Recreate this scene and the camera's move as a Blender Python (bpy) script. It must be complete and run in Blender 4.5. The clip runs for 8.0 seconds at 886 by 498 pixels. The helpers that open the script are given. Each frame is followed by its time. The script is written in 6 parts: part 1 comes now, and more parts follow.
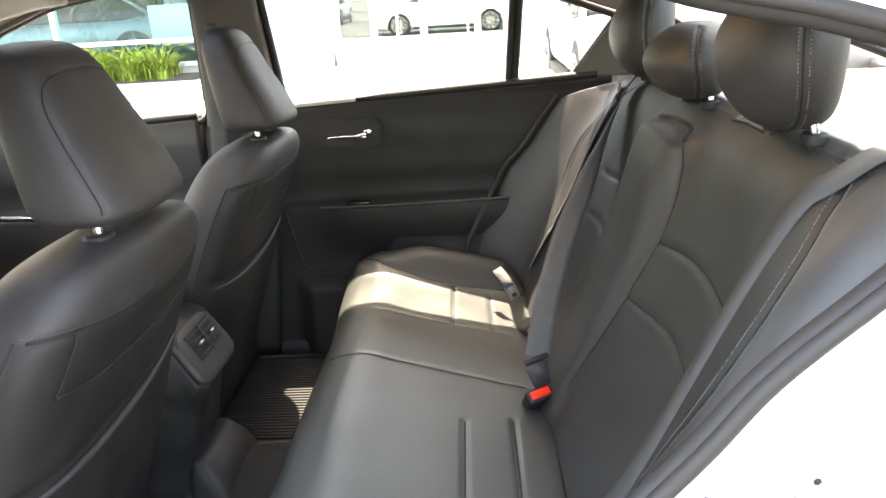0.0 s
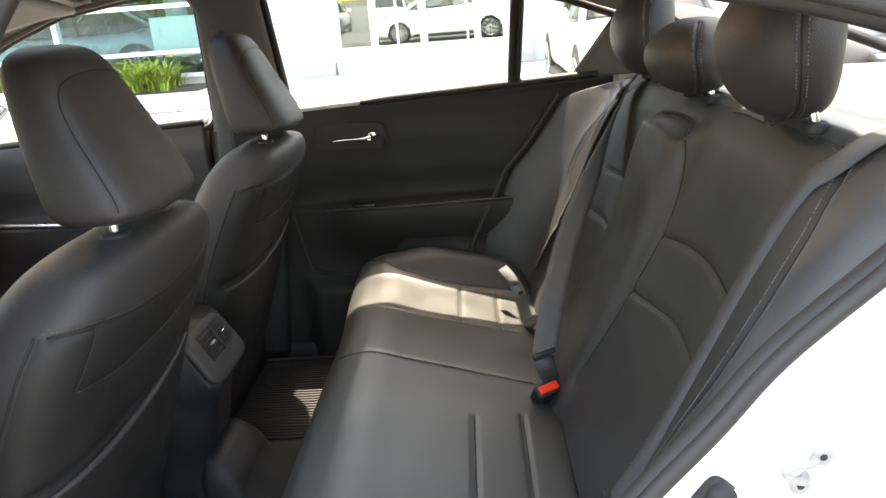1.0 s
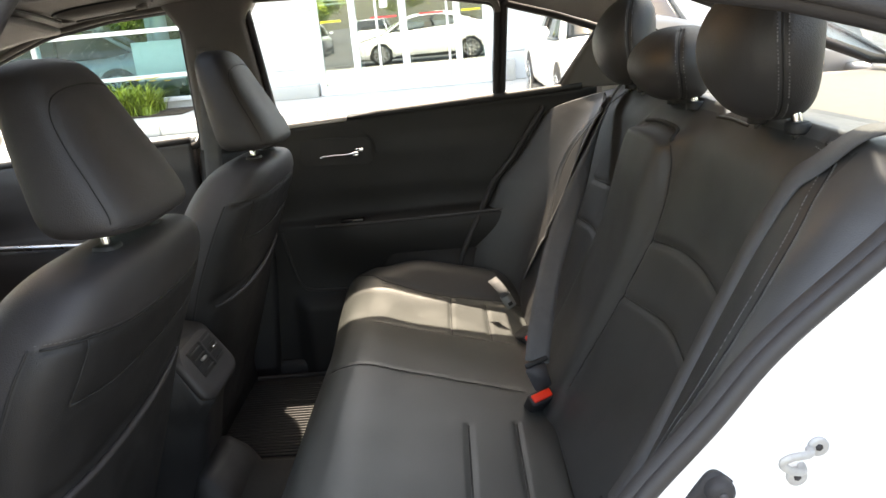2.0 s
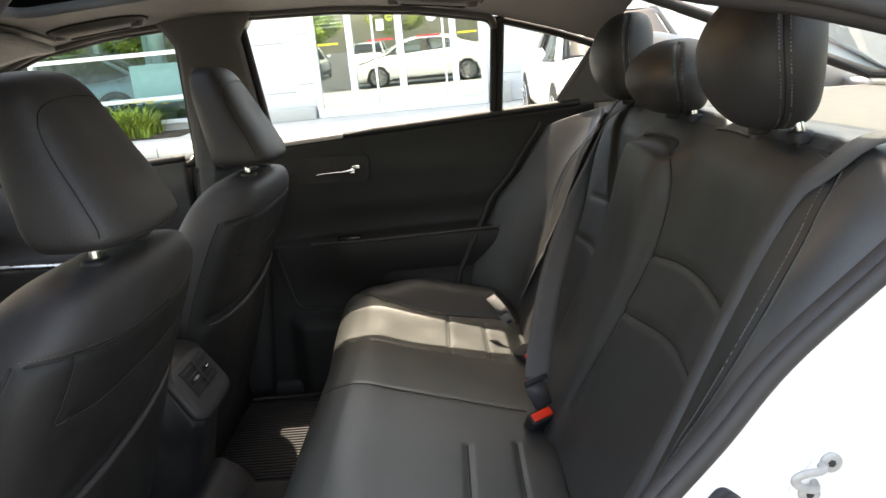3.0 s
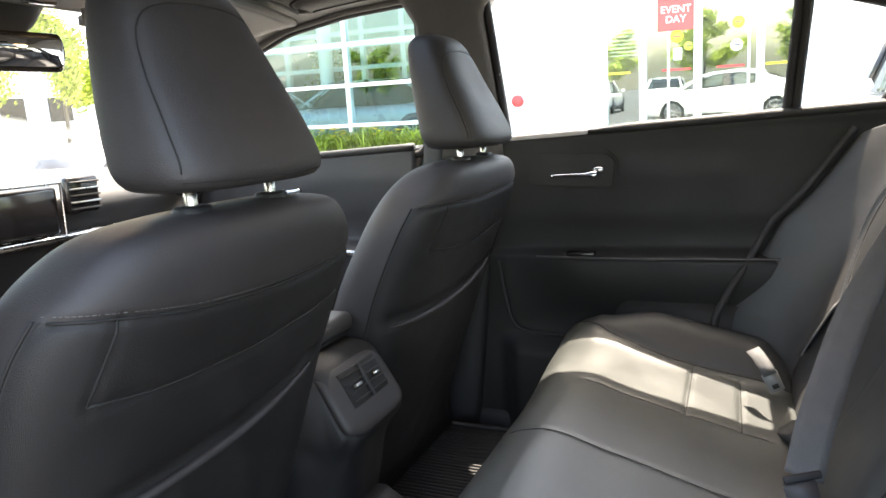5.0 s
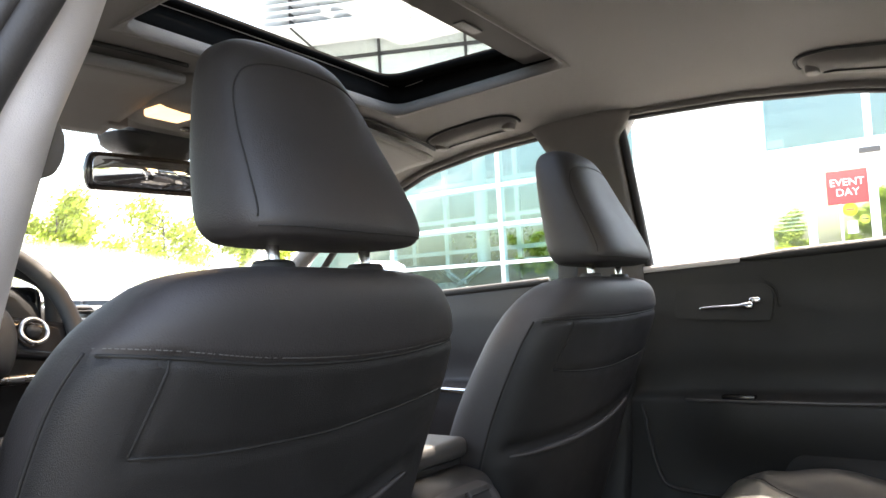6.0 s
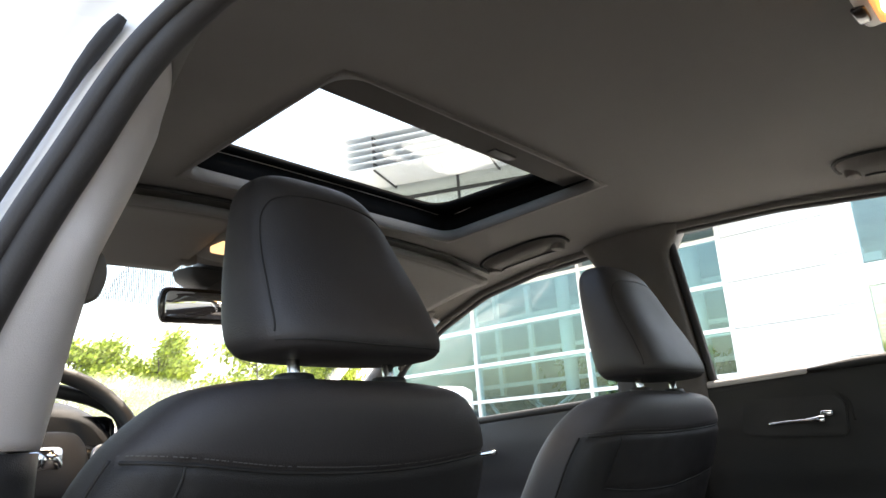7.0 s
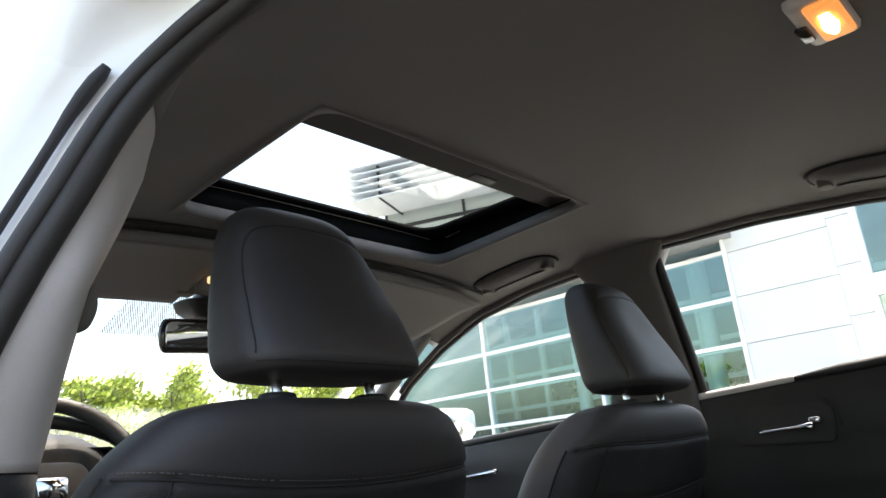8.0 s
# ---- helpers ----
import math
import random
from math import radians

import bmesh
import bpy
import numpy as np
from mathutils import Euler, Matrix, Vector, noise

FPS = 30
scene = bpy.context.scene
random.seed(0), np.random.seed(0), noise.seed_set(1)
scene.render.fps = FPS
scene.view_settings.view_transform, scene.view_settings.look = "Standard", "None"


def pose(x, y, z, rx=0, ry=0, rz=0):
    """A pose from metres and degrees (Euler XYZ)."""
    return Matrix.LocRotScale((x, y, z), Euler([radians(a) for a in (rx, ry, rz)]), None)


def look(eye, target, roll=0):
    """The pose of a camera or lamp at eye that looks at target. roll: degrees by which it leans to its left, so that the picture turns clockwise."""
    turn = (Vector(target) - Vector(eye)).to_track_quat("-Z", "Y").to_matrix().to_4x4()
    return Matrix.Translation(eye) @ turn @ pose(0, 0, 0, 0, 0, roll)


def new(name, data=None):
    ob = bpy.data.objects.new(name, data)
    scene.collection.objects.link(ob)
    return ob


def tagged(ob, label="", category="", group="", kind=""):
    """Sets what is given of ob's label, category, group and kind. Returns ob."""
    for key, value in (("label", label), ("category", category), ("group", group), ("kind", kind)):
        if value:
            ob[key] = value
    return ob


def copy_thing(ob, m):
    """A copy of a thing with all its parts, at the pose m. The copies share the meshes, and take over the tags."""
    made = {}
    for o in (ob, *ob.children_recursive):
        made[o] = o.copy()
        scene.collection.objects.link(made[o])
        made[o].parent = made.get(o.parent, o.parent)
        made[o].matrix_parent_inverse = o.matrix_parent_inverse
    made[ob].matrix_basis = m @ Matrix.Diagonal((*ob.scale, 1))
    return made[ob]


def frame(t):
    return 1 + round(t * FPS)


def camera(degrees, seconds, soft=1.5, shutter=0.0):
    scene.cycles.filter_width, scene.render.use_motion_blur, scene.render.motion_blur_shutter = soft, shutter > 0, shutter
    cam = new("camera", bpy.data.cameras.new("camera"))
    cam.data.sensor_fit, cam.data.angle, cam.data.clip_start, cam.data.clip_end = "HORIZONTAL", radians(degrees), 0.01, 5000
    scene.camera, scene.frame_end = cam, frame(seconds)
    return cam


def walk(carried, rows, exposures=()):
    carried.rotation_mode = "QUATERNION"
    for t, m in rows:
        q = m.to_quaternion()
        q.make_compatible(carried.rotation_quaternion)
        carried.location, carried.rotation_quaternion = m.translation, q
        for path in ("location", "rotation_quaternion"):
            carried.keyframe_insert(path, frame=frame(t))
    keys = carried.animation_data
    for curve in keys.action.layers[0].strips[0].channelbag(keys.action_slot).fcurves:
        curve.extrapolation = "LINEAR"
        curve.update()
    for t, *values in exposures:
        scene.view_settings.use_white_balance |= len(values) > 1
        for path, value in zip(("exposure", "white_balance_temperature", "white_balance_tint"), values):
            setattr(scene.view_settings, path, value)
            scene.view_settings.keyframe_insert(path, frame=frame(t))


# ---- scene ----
cam = camera(62.5, 8.0)
PATH = [
    (0, (0.185, -1.297, 1.256), (0.09, 0.602, 0.638), -3.3),
    (0.5, (0.183, -1.309, 1.252), (0.071, 0.597, 0.658), -4.2),
    (1, (0.178, -1.32, 1.244), (0.075, 0.586, 0.645), -4.3),
    (1.5, (0.173, -1.331, 1.237), (0.082, 0.578, 0.646), -4.7),
    (2.8, (0.164, -1.328, 1.216), (0.144, 0.61, 0.721), -5.4),
    (3, (0.167, -1.313, 1.213), (0.118, 0.624, 0.719), -5.3),
    (3.5, (0.209, -1.261, 1.193), (0.041, 0.674, 0.719), -5.2),
    (4, (0.24, -1.198, 1.165), (-0.09, 0.721, 0.708), -4.2),
    (4.2, (0.236, -1.157, 1.154), (-0.162, 0.753, 0.714), -4.4),
    (5.3, (0.214, -0.953, 1.048), (-0.661, 0.828, 0.802), -2.9),
    (5.5, (0.221, -0.929, 1.017), (-0.699, 0.843, 0.899), -3.3),
    (6, (0.225, -0.903, 0.966), (-0.904, 0.74, 1.126), -2.3),
    (6.5, (0.256, -0.906, 0.95), (-0.985, 0.603, 1.376), -3.5),
    (7, (0.305, -0.884, 0.938), (-0.958, 0.576, 1.459), -3.5),
    (7.5, (0.339, -0.885, 0.929), (-0.906, 0.575, 1.495), -4.7),
    (8, (0.362, -0.888, 0.919), (-0.904, 0.545, 1.508), -5.4),
]
EXPOSURES = [(0.0, 4.08, 8900, 14), (0.5, 3.75, 8900, 14), (1.0, 3.5, 8900, 14), (1.5, 3.3, 8800, 14), (3.0, 2.88, 8700, 13), (3.5, 3.1, 8500, 13), (4.0, 3.6, 8400, 13), (4.2, 3.65, 8300, 13), (5.5, 3.65, 7900, 14), (6.5, 3.35, 8100, 16), (7.0, 2.85, 7900, 14), (8.0, 2.48, 7600, 12)]
walk(cam, [(t, look(eye, target, roll)) for t, eye, target, roll in PATH], EXPOSURES)

# ---- light ----
SUN_DIR = Vector((-0.03, -0.38, -1.0)).normalized()   # the way the sunlight travels
world = bpy.data.worlds.new("world")
scene.world = world
world.use_nodes = True
wn = world.node_tree
sky = wn.nodes.new("ShaderNodeTexSky")
sky.sky_type, sky.sun_disc = "NISHITA", False
sky.sun_elevation = math.asin(-SUN_DIR.z)
sky.sun_rotation = math.atan2(-SUN_DIR.x, -SUN_DIR.y)
sky.dust_density, sky.air_density = 2.5, 1.2
wn.links.new(sky.outputs[0], wn.nodes["Background"].inputs[0])
wn.nodes["Background"].inputs[1].default_value = 0.15
sun = new("sun", bpy.data.lights.new("sun", "SUN"))
sun.data.energy, sun.data.angle, sun.data.color = 2.3, radians(0.6), (1.0, 0.99, 0.96)
sun.matrix_world = look((0, 0, 30), Vector((0, 0, 30)) + SUN_DIR)


# ---- materials ----
def mat(name, color, rough=0.5, metal=0.0, var=0.12, vscale=14.0, bump=0.0, bscale=600.0, spec=0.5, rvar=0.08, coat=0.0, sheen=0.0, each=0.0, island=0.0):
    """A procedural surface: two scales of colour variation, uneven gloss, fine relief."""
    m = bpy.data.materials.new(name)
    m.use_nodes = True
    nt = m.node_tree
    b = nt.nodes["Principled BSDF"]
    co = nt.nodes.new("ShaderNodeTexCoord")
    n1 = nt.nodes.new("ShaderNodeTexNoise")
    n1.inputs["Scale"].default_value, n1.inputs["Detail"].default_value = vscale, 6.0
    n2 = nt.nodes.new("ShaderNodeTexNoise")
    n2.inputs["Scale"].default_value, n2.inputs["Detail"].default_value = vscale * 14, 3.0
    add = nt.nodes.new("ShaderNodeMath")
    add.operation = "ADD"
    half = nt.nodes.new("ShaderNodeMath")
    half.operation = "MULTIPLY"
    half.inputs[1].default_value = 0.5
    nt.links.new(co.outputs["Object"], n1.inputs["Vector"])
    nt.links.new(co.outputs["Object"], n2.inputs["Vector"])
    nt.links.new(n2.outputs["Fac"], half.inputs[0])
    nt.links.new(n1.outputs["Fac"], add.inputs[0])
    nt.links.new(half.outputs[0], add.inputs[1])
    ramp = nt.nodes.new("ShaderNodeMapRange")
    ramp.inputs["From Min"].default_value, ramp.inputs["From Max"].default_value = 0.45, 1.05
    ramp.inputs["To Min"].default_value, ramp.inputs["To Max"].default_value = 1 - var, 1 + var
    nt.links.new(add.outputs[0], ramp.inputs["Value"])
    fac = ramp.outputs[0]
    if each or island:
        info = nt.nodes.new("ShaderNodeObjectInfo" if each else "ShaderNodeNewGeometry")
        each = each or island
        er = nt.nodes.new("ShaderNodeMapRange")
        er.inputs["To Min"].default_value, er.inputs["To Max"].default_value = 1 - each, 1 + each
        nt.links.new(info.outputs["Random Per Island" if island else "Random"], er.inputs["Value"])
        mul = nt.nodes.new("ShaderNodeMath")
        mul.operation = "MULTIPLY"
        nt.links.new(fac, mul.inputs[0])
        nt.links.new(er.outputs[0], mul.inputs[1])
        fac = mul.outputs[0]
    mix = nt.nodes.new("ShaderNodeVectorMath")
    mix.operation = "SCALE"
    mix.inputs[0].default_value = color
    nt.links.new(fac, mix.inputs["Scale"])
    nt.links.new(mix.outputs[0], b.inputs["Base Color"])
    rr = nt.nodes.new("ShaderNodeMapRange")
    rr.inputs["From Min"].default_value, rr.inputs["From Max"].default_value = 0.3, 0.7
    rr.inputs["To Min"].default_value, rr.inputs["To Max"].default_value = max(0.02, rough - rvar), min(1, rough + rvar)
    nt.links.new(n1.outputs["Fac"], rr.inputs["Value"])
    nt.links.new(rr.outputs[0], b.inputs["Roughness"])
    b.inputs["Metallic"].default_value = metal
    b.inputs["Specular IOR Level"].default_value = spec
    b.inputs["Coat Weight"].default_value = coat
    b.inputs["Coat Roughness"].default_value = 0.05
    b.inputs["Sheen Weight"].default_value = sheen
    if bump:
        n3 = nt.nodes.new("ShaderNodeTexNoise")
        n3.inputs["Scale"].default_value, n3.inputs["Detail"].default_value = bscale, 4.0
        bp = nt.nodes.new("ShaderNodeBump")
        bp.inputs["Strength"].default_value, bp.inputs["Distance"].default_value = bump, 0.002
        nt.links.new(co.outputs["Object"], n3.inputs["Vector"])
        nt.links.new(n3.outputs["Fac"], bp.inputs["Height"])
        nt.links.new(bp.outputs[0], b.inputs["Normal"])
    return m


def glow(name, color, strength):
    m = bpy.data.materials.new(name)
    m.use_nodes = True
    b = m.node_tree.nodes["Principled BSDF"]
    b.inputs["Base Color"].default_value = (*color, 1)
    b.inputs["Emission Color"].default_value = (*color, 1)
    b.inputs["Emission Strength"].default_value = strength
    return m


def glass(name, tint=(0.95, 0.97, 0.96), gloss=(1.0, 1.0, 1.0), ior=1.5):
    """A clear pane: see-through with a Fresnel gloss."""
    m = bpy.data.materials.new(name)
    m.use_nodes = True
    nt = m.node_tree
    out = nt.nodes["Material Output"]
    nt.nodes.remove(nt.nodes["Principled BSDF"])
    tr = nt.nodes.new("ShaderNodeBsdfTransparent")
    tr.inputs[0].default_value = (*tint, 1)
    gl = nt.nodes.new("ShaderNodeBsdfGlossy")
    gl.inputs["Roughness"].default_value = 0.01
    gl.inputs[0].default_value = (*gloss, 1)
    lw = nt.nodes.new("ShaderNodeLayerWeight")
    lw.inputs[0].default_value = 0.5
    pw = nt.nodes.new("ShaderNodeMath")
    pw.operation = "POWER"
    pw.inputs[1].default_value = 5.0
    fr = nt.nodes.new("ShaderNodeMapRange")
    r0 = ((ior - 1) / (ior + 1)) ** 2
    fr.inputs["To Min"].default_value, fr.inputs["To Max"].default_value = r0, 1.0
    mx = nt.nodes.new("ShaderNodeMixShader")
    nt.links.new(lw.outputs["Facing"], pw.inputs[0])
    nt.links.new(pw.outputs[0], fr.inputs["Value"])
    nt.links.new(fr.outputs[0], mx.inputs[0])
    nt.links.new(tr.outputs[0], mx.inputs[1])
    nt.links.new(gl.outputs[0], mx.inputs[2])
    nt.links.new(mx.outputs[0], out.inputs[0])
    return m


LEATHER = mat("black_leather", (0.027, 0.026, 0.027), 0.56, var=0.14, vscale=9, bump=0.35, bscale=520, rvar=0.07)
SEATLEATHER = mat("black_seat_leather", (0.035, 0.038, 0.036), 0.41, var=0.18, vscale=9, bump=0.25, bscale=620, rvar=0.06, spec=0.7)
SIDEVINYL = mat("black_bolster_vinyl", (0.042, 0.041, 0.041), 0.42, spec=0.7, var=0.14, vscale=8, bump=0.15, bscale=700)
LEATHER_B = mat("black_leather_perforated", (0.0235, 0.0235, 0.0235), 0.52, spec=0.55, var=0.2, vscale=7, bump=0.18, bscale=700)
VINYL_D = mat("dark_cloth_panel", (0.0065, 0.0062, 0.0066), 0.62, var=0.2, vscale=14, bump=0.5, bscale=900)
DOORTRIM = mat("black_soft_door_trim", (0.0092, 0.0090, 0.0092), 0.62, var=0.18, vscale=10, bump=0.35, bscale=700, spec=0.4)
VINYL = mat("grey_black_vinyl", (0.0235, 0.0215, 0.0225), 0.6, var=0.12, vscale=8, bump=0.3, bscale=620)
THREAD = mat("grey_thread", (0.085, 0.085, 0.085), 0.8, var=0.2, vscale=120)
THREADLIGHT = mat("pale_grey_thread", (0.15, 0.15, 0.15), 0.8, var=0.2, vscale=120)
BLACKFELT = mat("black_felt", (0.003, 0.003, 0.003), 0.95, var=0.2, vscale=30, spec=0.05)
SEAMDARK = mat("dark_seam", (0.008, 0.008, 0.008), 0.8)
PLASTIC = mat("black_grained_plastic", (0.009, 0.009, 0.010), 0.58, var=0.15, vscale=12, bump=0.35, bscale=800)
GREYPLASTIC = mat("grey_plastic", (0.036, 0.035, 0.037), 0.55, var=0.12, vscale=12, bump=0.25, bscale=800)
GLOSSBLACK = mat("gloss_black", (0.012, 0.012, 0.013), 0.15, rvar=0.05)
SEALRUBBER = mat("grey_door_seal_rubber", (0.026, 0.024, 0.024), 0.62, var=0.15, vscale=20, bump=0.15, bscale=400)
RUBBER = mat("black_rubber", (0.016, 0.015, 0.016), 0.7, var=0.2, vscale=20, bump=0.2, bscale=300)
CARPET = mat("black_carpet", (0.012, 0.012, 0.012), 0.95, var=0.35, vscale=60, bump=1.0, bscale=900)
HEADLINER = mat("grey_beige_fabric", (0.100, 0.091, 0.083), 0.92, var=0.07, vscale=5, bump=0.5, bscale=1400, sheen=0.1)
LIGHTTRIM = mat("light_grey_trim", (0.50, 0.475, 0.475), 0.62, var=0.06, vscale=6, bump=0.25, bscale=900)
CHROME = mat("chrome", (0.66, 0.66, 0.67), 0.14, metal=1.0, var=0.05, rvar=0.05)
POSTSTEEL = mat("brushed_post_steel", (0.62, 0.62, 0.63), 0.24, metal=1.0, var=0.05)
SATIN = mat("satin_silver", (0.55, 0.55, 0.56), 0.28, metal=1.0, var=0.06)
TONGUE = mat("dull_tongue_steel", (0.17, 0.17, 0.165), 0.55, metal=0.4, var=0.15, vscale=40)
ZINC = mat("dull_zinc", (0.36, 0.36, 0.35), 0.5, metal=0.3, var=0.2, vscale=70)
STEEL = mat("worn_zinc_steel", (0.5, 0.5, 0.5), 0.35, metal=0.9, var=0.25, vscale=60)
REDPLASTIC = mat("red_plastic", (0.85, 0.03, 0.008), 0.4, var=0.08)
WEBBING = mat("dark_grey_webbing", (0.085, 0.085, 0.088), 0.7, var=0.2, vscale=40, bump=0.8, bscale=900)
PAINT = mat("white_pearl_paint", (0.78, 0.78, 0.77), 0.28, var=0.03, vscale=3, coat=0.6, rvar=0.06)
LENS = glow("warm_lamp_lens", (1.0, 0.40, 0.11), 0.13)
MAPLENS = glow("pale_map_lamp_lens", (1.0, 0.66, 0.34), 0.22)
BULB = glow("warm_bulb", (1.0, 0.62, 0.28), 2.4)
LAMPWHITE = mat("lamp_housing", (0.55, 0.52, 0.48), 0.4)
GLASS = glass("car_glass", (0.93, 0.96, 0.95))
SHOPGLASS = glass("shop_glass", (0.74, 0.89, 0.91), (0.72, 0.90, 0.95), 1.8)
ENTRYGLASS = glass("entrance_glass", (0.82, 0.90, 0.88), (0.92, 0.97, 0.95), 2.9)
MIRROR = mat("mirror_glass", (0.85, 0.87, 0.88), 0.02, metal=1.0, var=0.0, rvar=0.01)


# ---- mesh helpers ----
def part(name, bm, material, parent=None, label="", smooth=True, kind=""):
    me = bpy.data.meshes.new(name)
    bmesh.ops.recalc_face_normals(bm, faces=bm.faces[:])
    for f in bm.faces:
        f.smooth = smooth
    bm.to_mesh(me)
    bm.free()
    me.materials.append(material)
    ob = new(name, me)
    if parent:
        ob.parent = parent
    if label or kind:
        tagged(ob, label, kind=kind)
    return ob


def thing(name, label, category, group="", kind=""):
    return tagged(new(name), label, category, group, kind)


def spline(pts, n):
    """n points evenly stepped along a smooth line through pts (any dimension)."""
    p = np.array(pts, float)
    if len(p) == 2:
        return [tuple(p[0] + (p[1] - p[0]) * i / (n - 1)) for i in range(n)]
    p = np.vstack([2 * p[0] - p[1], p, 2 * p[-1] - p[-2]])
    m, out = len(p) - 3, []
    for i in range(n):
        s = min(i / (n - 1) * m, m - 1e-6)
        k, t = int(s), s - int(s)
        a, b, c, d = p[k:k + 4]
        out.append(tuple(0.5 * (2 * b + (c - a) * t + (2 * a - 5 * b + 4 * c - d) * t * t + (3 * b - a - 3 * c + d) * t ** 3)))
    return out


def grid(f, nu, nv, cu=False, cv=False, caps=False):
    """A sheet of quads over f(u, v), u and v from 0 to 1; cu, cv: closed round."""
    bm = bmesh.new()
    V = [[bm.verts.new(f(i / (nu if cu else nu - 1), j / (nv if cv else nv - 1))) for j in range(nv)] for i in range(nu)]
    for i in range(nu if cu else nu - 1):
        for j in range(nv if cv else nv - 1):
            bm.faces.new((V[i][j], V[(i + 1) % nu][j], V[(i + 1) % nu][(j + 1) % nv], V[i][(j + 1) % nv]))
    if caps:
        for j in (0, nv - 1):
            bm.faces.new([V[i][j] for i in range(nu)])
    return bm


def shell(f, nu, nv, off):
    """A sheet with thickness: off is the vector from its face to its back, or a function of u, v."""
    g = off if callable(off) else (lambda u, v: Vector(off))
    bm = bmesh.new()
    A = [[bm.verts.new(f(i / (nu - 1), j / (nv - 1))) for j in range(nv)] for i in range(nu)]
    B = [[bm.verts.new(Vector(f(i / (nu - 1), j / (nv - 1))) + g(i / (nu - 1), j / (nv - 1))) for j in range(nv)] for i in range(nu)]
    for i in range(nu - 1):
        for j in range(nv - 1):
            bm.faces.new((A[i][j], A[i + 1][j], A[i + 1][j + 1], A[i][j + 1]))
            bm.faces.new((B[i][j], B[i][j + 1], B[i + 1][j + 1], B[i + 1][j]))
    for i in range(nu - 1):
        bm.faces.new((A[i][0], B[i][0], B[i + 1][0], A[i + 1][0]))
        bm.faces.new((A[i][-1], A[i + 1][-1], B[i + 1][-1], B[i][-1]))
    for j in range(nv - 1):
        bm.faces.new((A[0][j], A[0][j + 1], B[0][j + 1], B[0][j]))
        bm.faces.new((A[-1][j], B[-1][j], B[-1][j + 1], A[-1][j + 1]))
    return bm


def spow(c, e):
    return math.copysign(abs(c) ** e, c)


def loft(rows, n=44, m=60, e=0.75):
    """A padded body: rows of (x, y, z, half depth along x, half width along y) from bottom to top, rounded in section."""
    R = spline(rows, m)

    def f(u, v):
        x, y, z, a, b = R[min(m - 1, round(v * (m - 1)))]
        c, s = math.cos(2 * math.pi * u), math.sin(2 * math.pi * u)
        return Vector((x + max(a, 0.001) * spow(c, e), y + max(b, 0.001) * spow(s, e), z))
    return grid(f, n, m, cu=True, caps=True)


def box(x0, x1, y0, y1, z0, z1, r=0.0, seg=2, bm=None):
    own = bmesh.new()
    bmesh.ops.create_cube(own, size=1, matrix=Matrix.Translation(((x0 + x1) / 2, (y0 + y1) / 2, (z0 + z1) / 2)) @ Matrix.Diagonal((abs(x1 - x0), abs(y1 - y0), abs(z1 - z0), 1)))
    if r:
        bmesh.ops.bevel(own, geom=own.edges[:], offset=r, segments=seg, affect="EDGES", profile=0.5)
    if bm is None:
        return own
    me = bpy.data.meshes.new("tmp")
    own.to_mesh(me)
    own.free()
    bm.from_mesh(me)
    bpy.data.meshes.remove(me)
    return bm


def tube(pts, r, n=8, closed=False, squash=1.0):
    """A round bar along pts; r may be a list."""
    P = [Vector(p) for p in pts]
    N = len(P)
    bm, rings, up = bmesh.new(), [], None
    for i, p in enumerate(P):
        a, b = (P[i - 1], P[(i + 1) % N]) if closed else (P[max(0, i - 1)], P[min(N - 1, i + 1)])
        t = (b - a).normalized()
        if up is None:
            up = t.orthogonal().normalized()
        up = (up - t * up.dot(t)).normalized()
        side = t.cross(up)
        rad = r[i] if isinstance(r, (list, tuple)) else r
        rings.append([bm.verts.new(p + up * rad * math.cos(2 * math.pi * k / n) + side * rad * squash * math.sin(2 * math.pi * k / n)) for k in range(n)])
    for i in range(N if closed else N - 1):
        A, B = rings[i], rings[(i + 1) % N]
        for k in range(n):
            bm.faces.new((A[k], A[(k + 1) % n], B[(k + 1) % n], B[k]))
    if not closed:
        bm.faces.new(rings[0])
        bm.faces.new(rings[-1][::-1])
    return bm


def strap(pts, wide, width=0.047, thick=0.0016):
    """A flat belt along pts; wide: the direction across it, or one for each point."""
    P = [Vector(p) for p in pts]
    bm, rings = bmesh.new(), []
    for i, p in enumerate(P):
        t = (P[min(len(P) - 1, i + 1)] - P[max(0, i - 1)]).normalized()
        w = Vector(wide[i] if isinstance(wide, list) else wide)
        w = (w - t * w.dot(t)).normalized()
        nrm = t.cross(w)
        rings.append([bm.verts.new(p + w * width * a + nrm * thick * b) for a, b in ((-0.5, -1), (-0.5, 1), (-0.25, 1.5), (0.25, 1.5), (0.5, 1), (0.5, -1))])
    for A, B in zip(rings, rings[1:]):
        for k in range(6):
            bm.faces.new((A[k], A[(k + 1) % 6], B[(k + 1) % 6], B[k]))
    bm.faces.new(rings[0])
    bm.faces.new(rings[-1][::-1])
    return bm


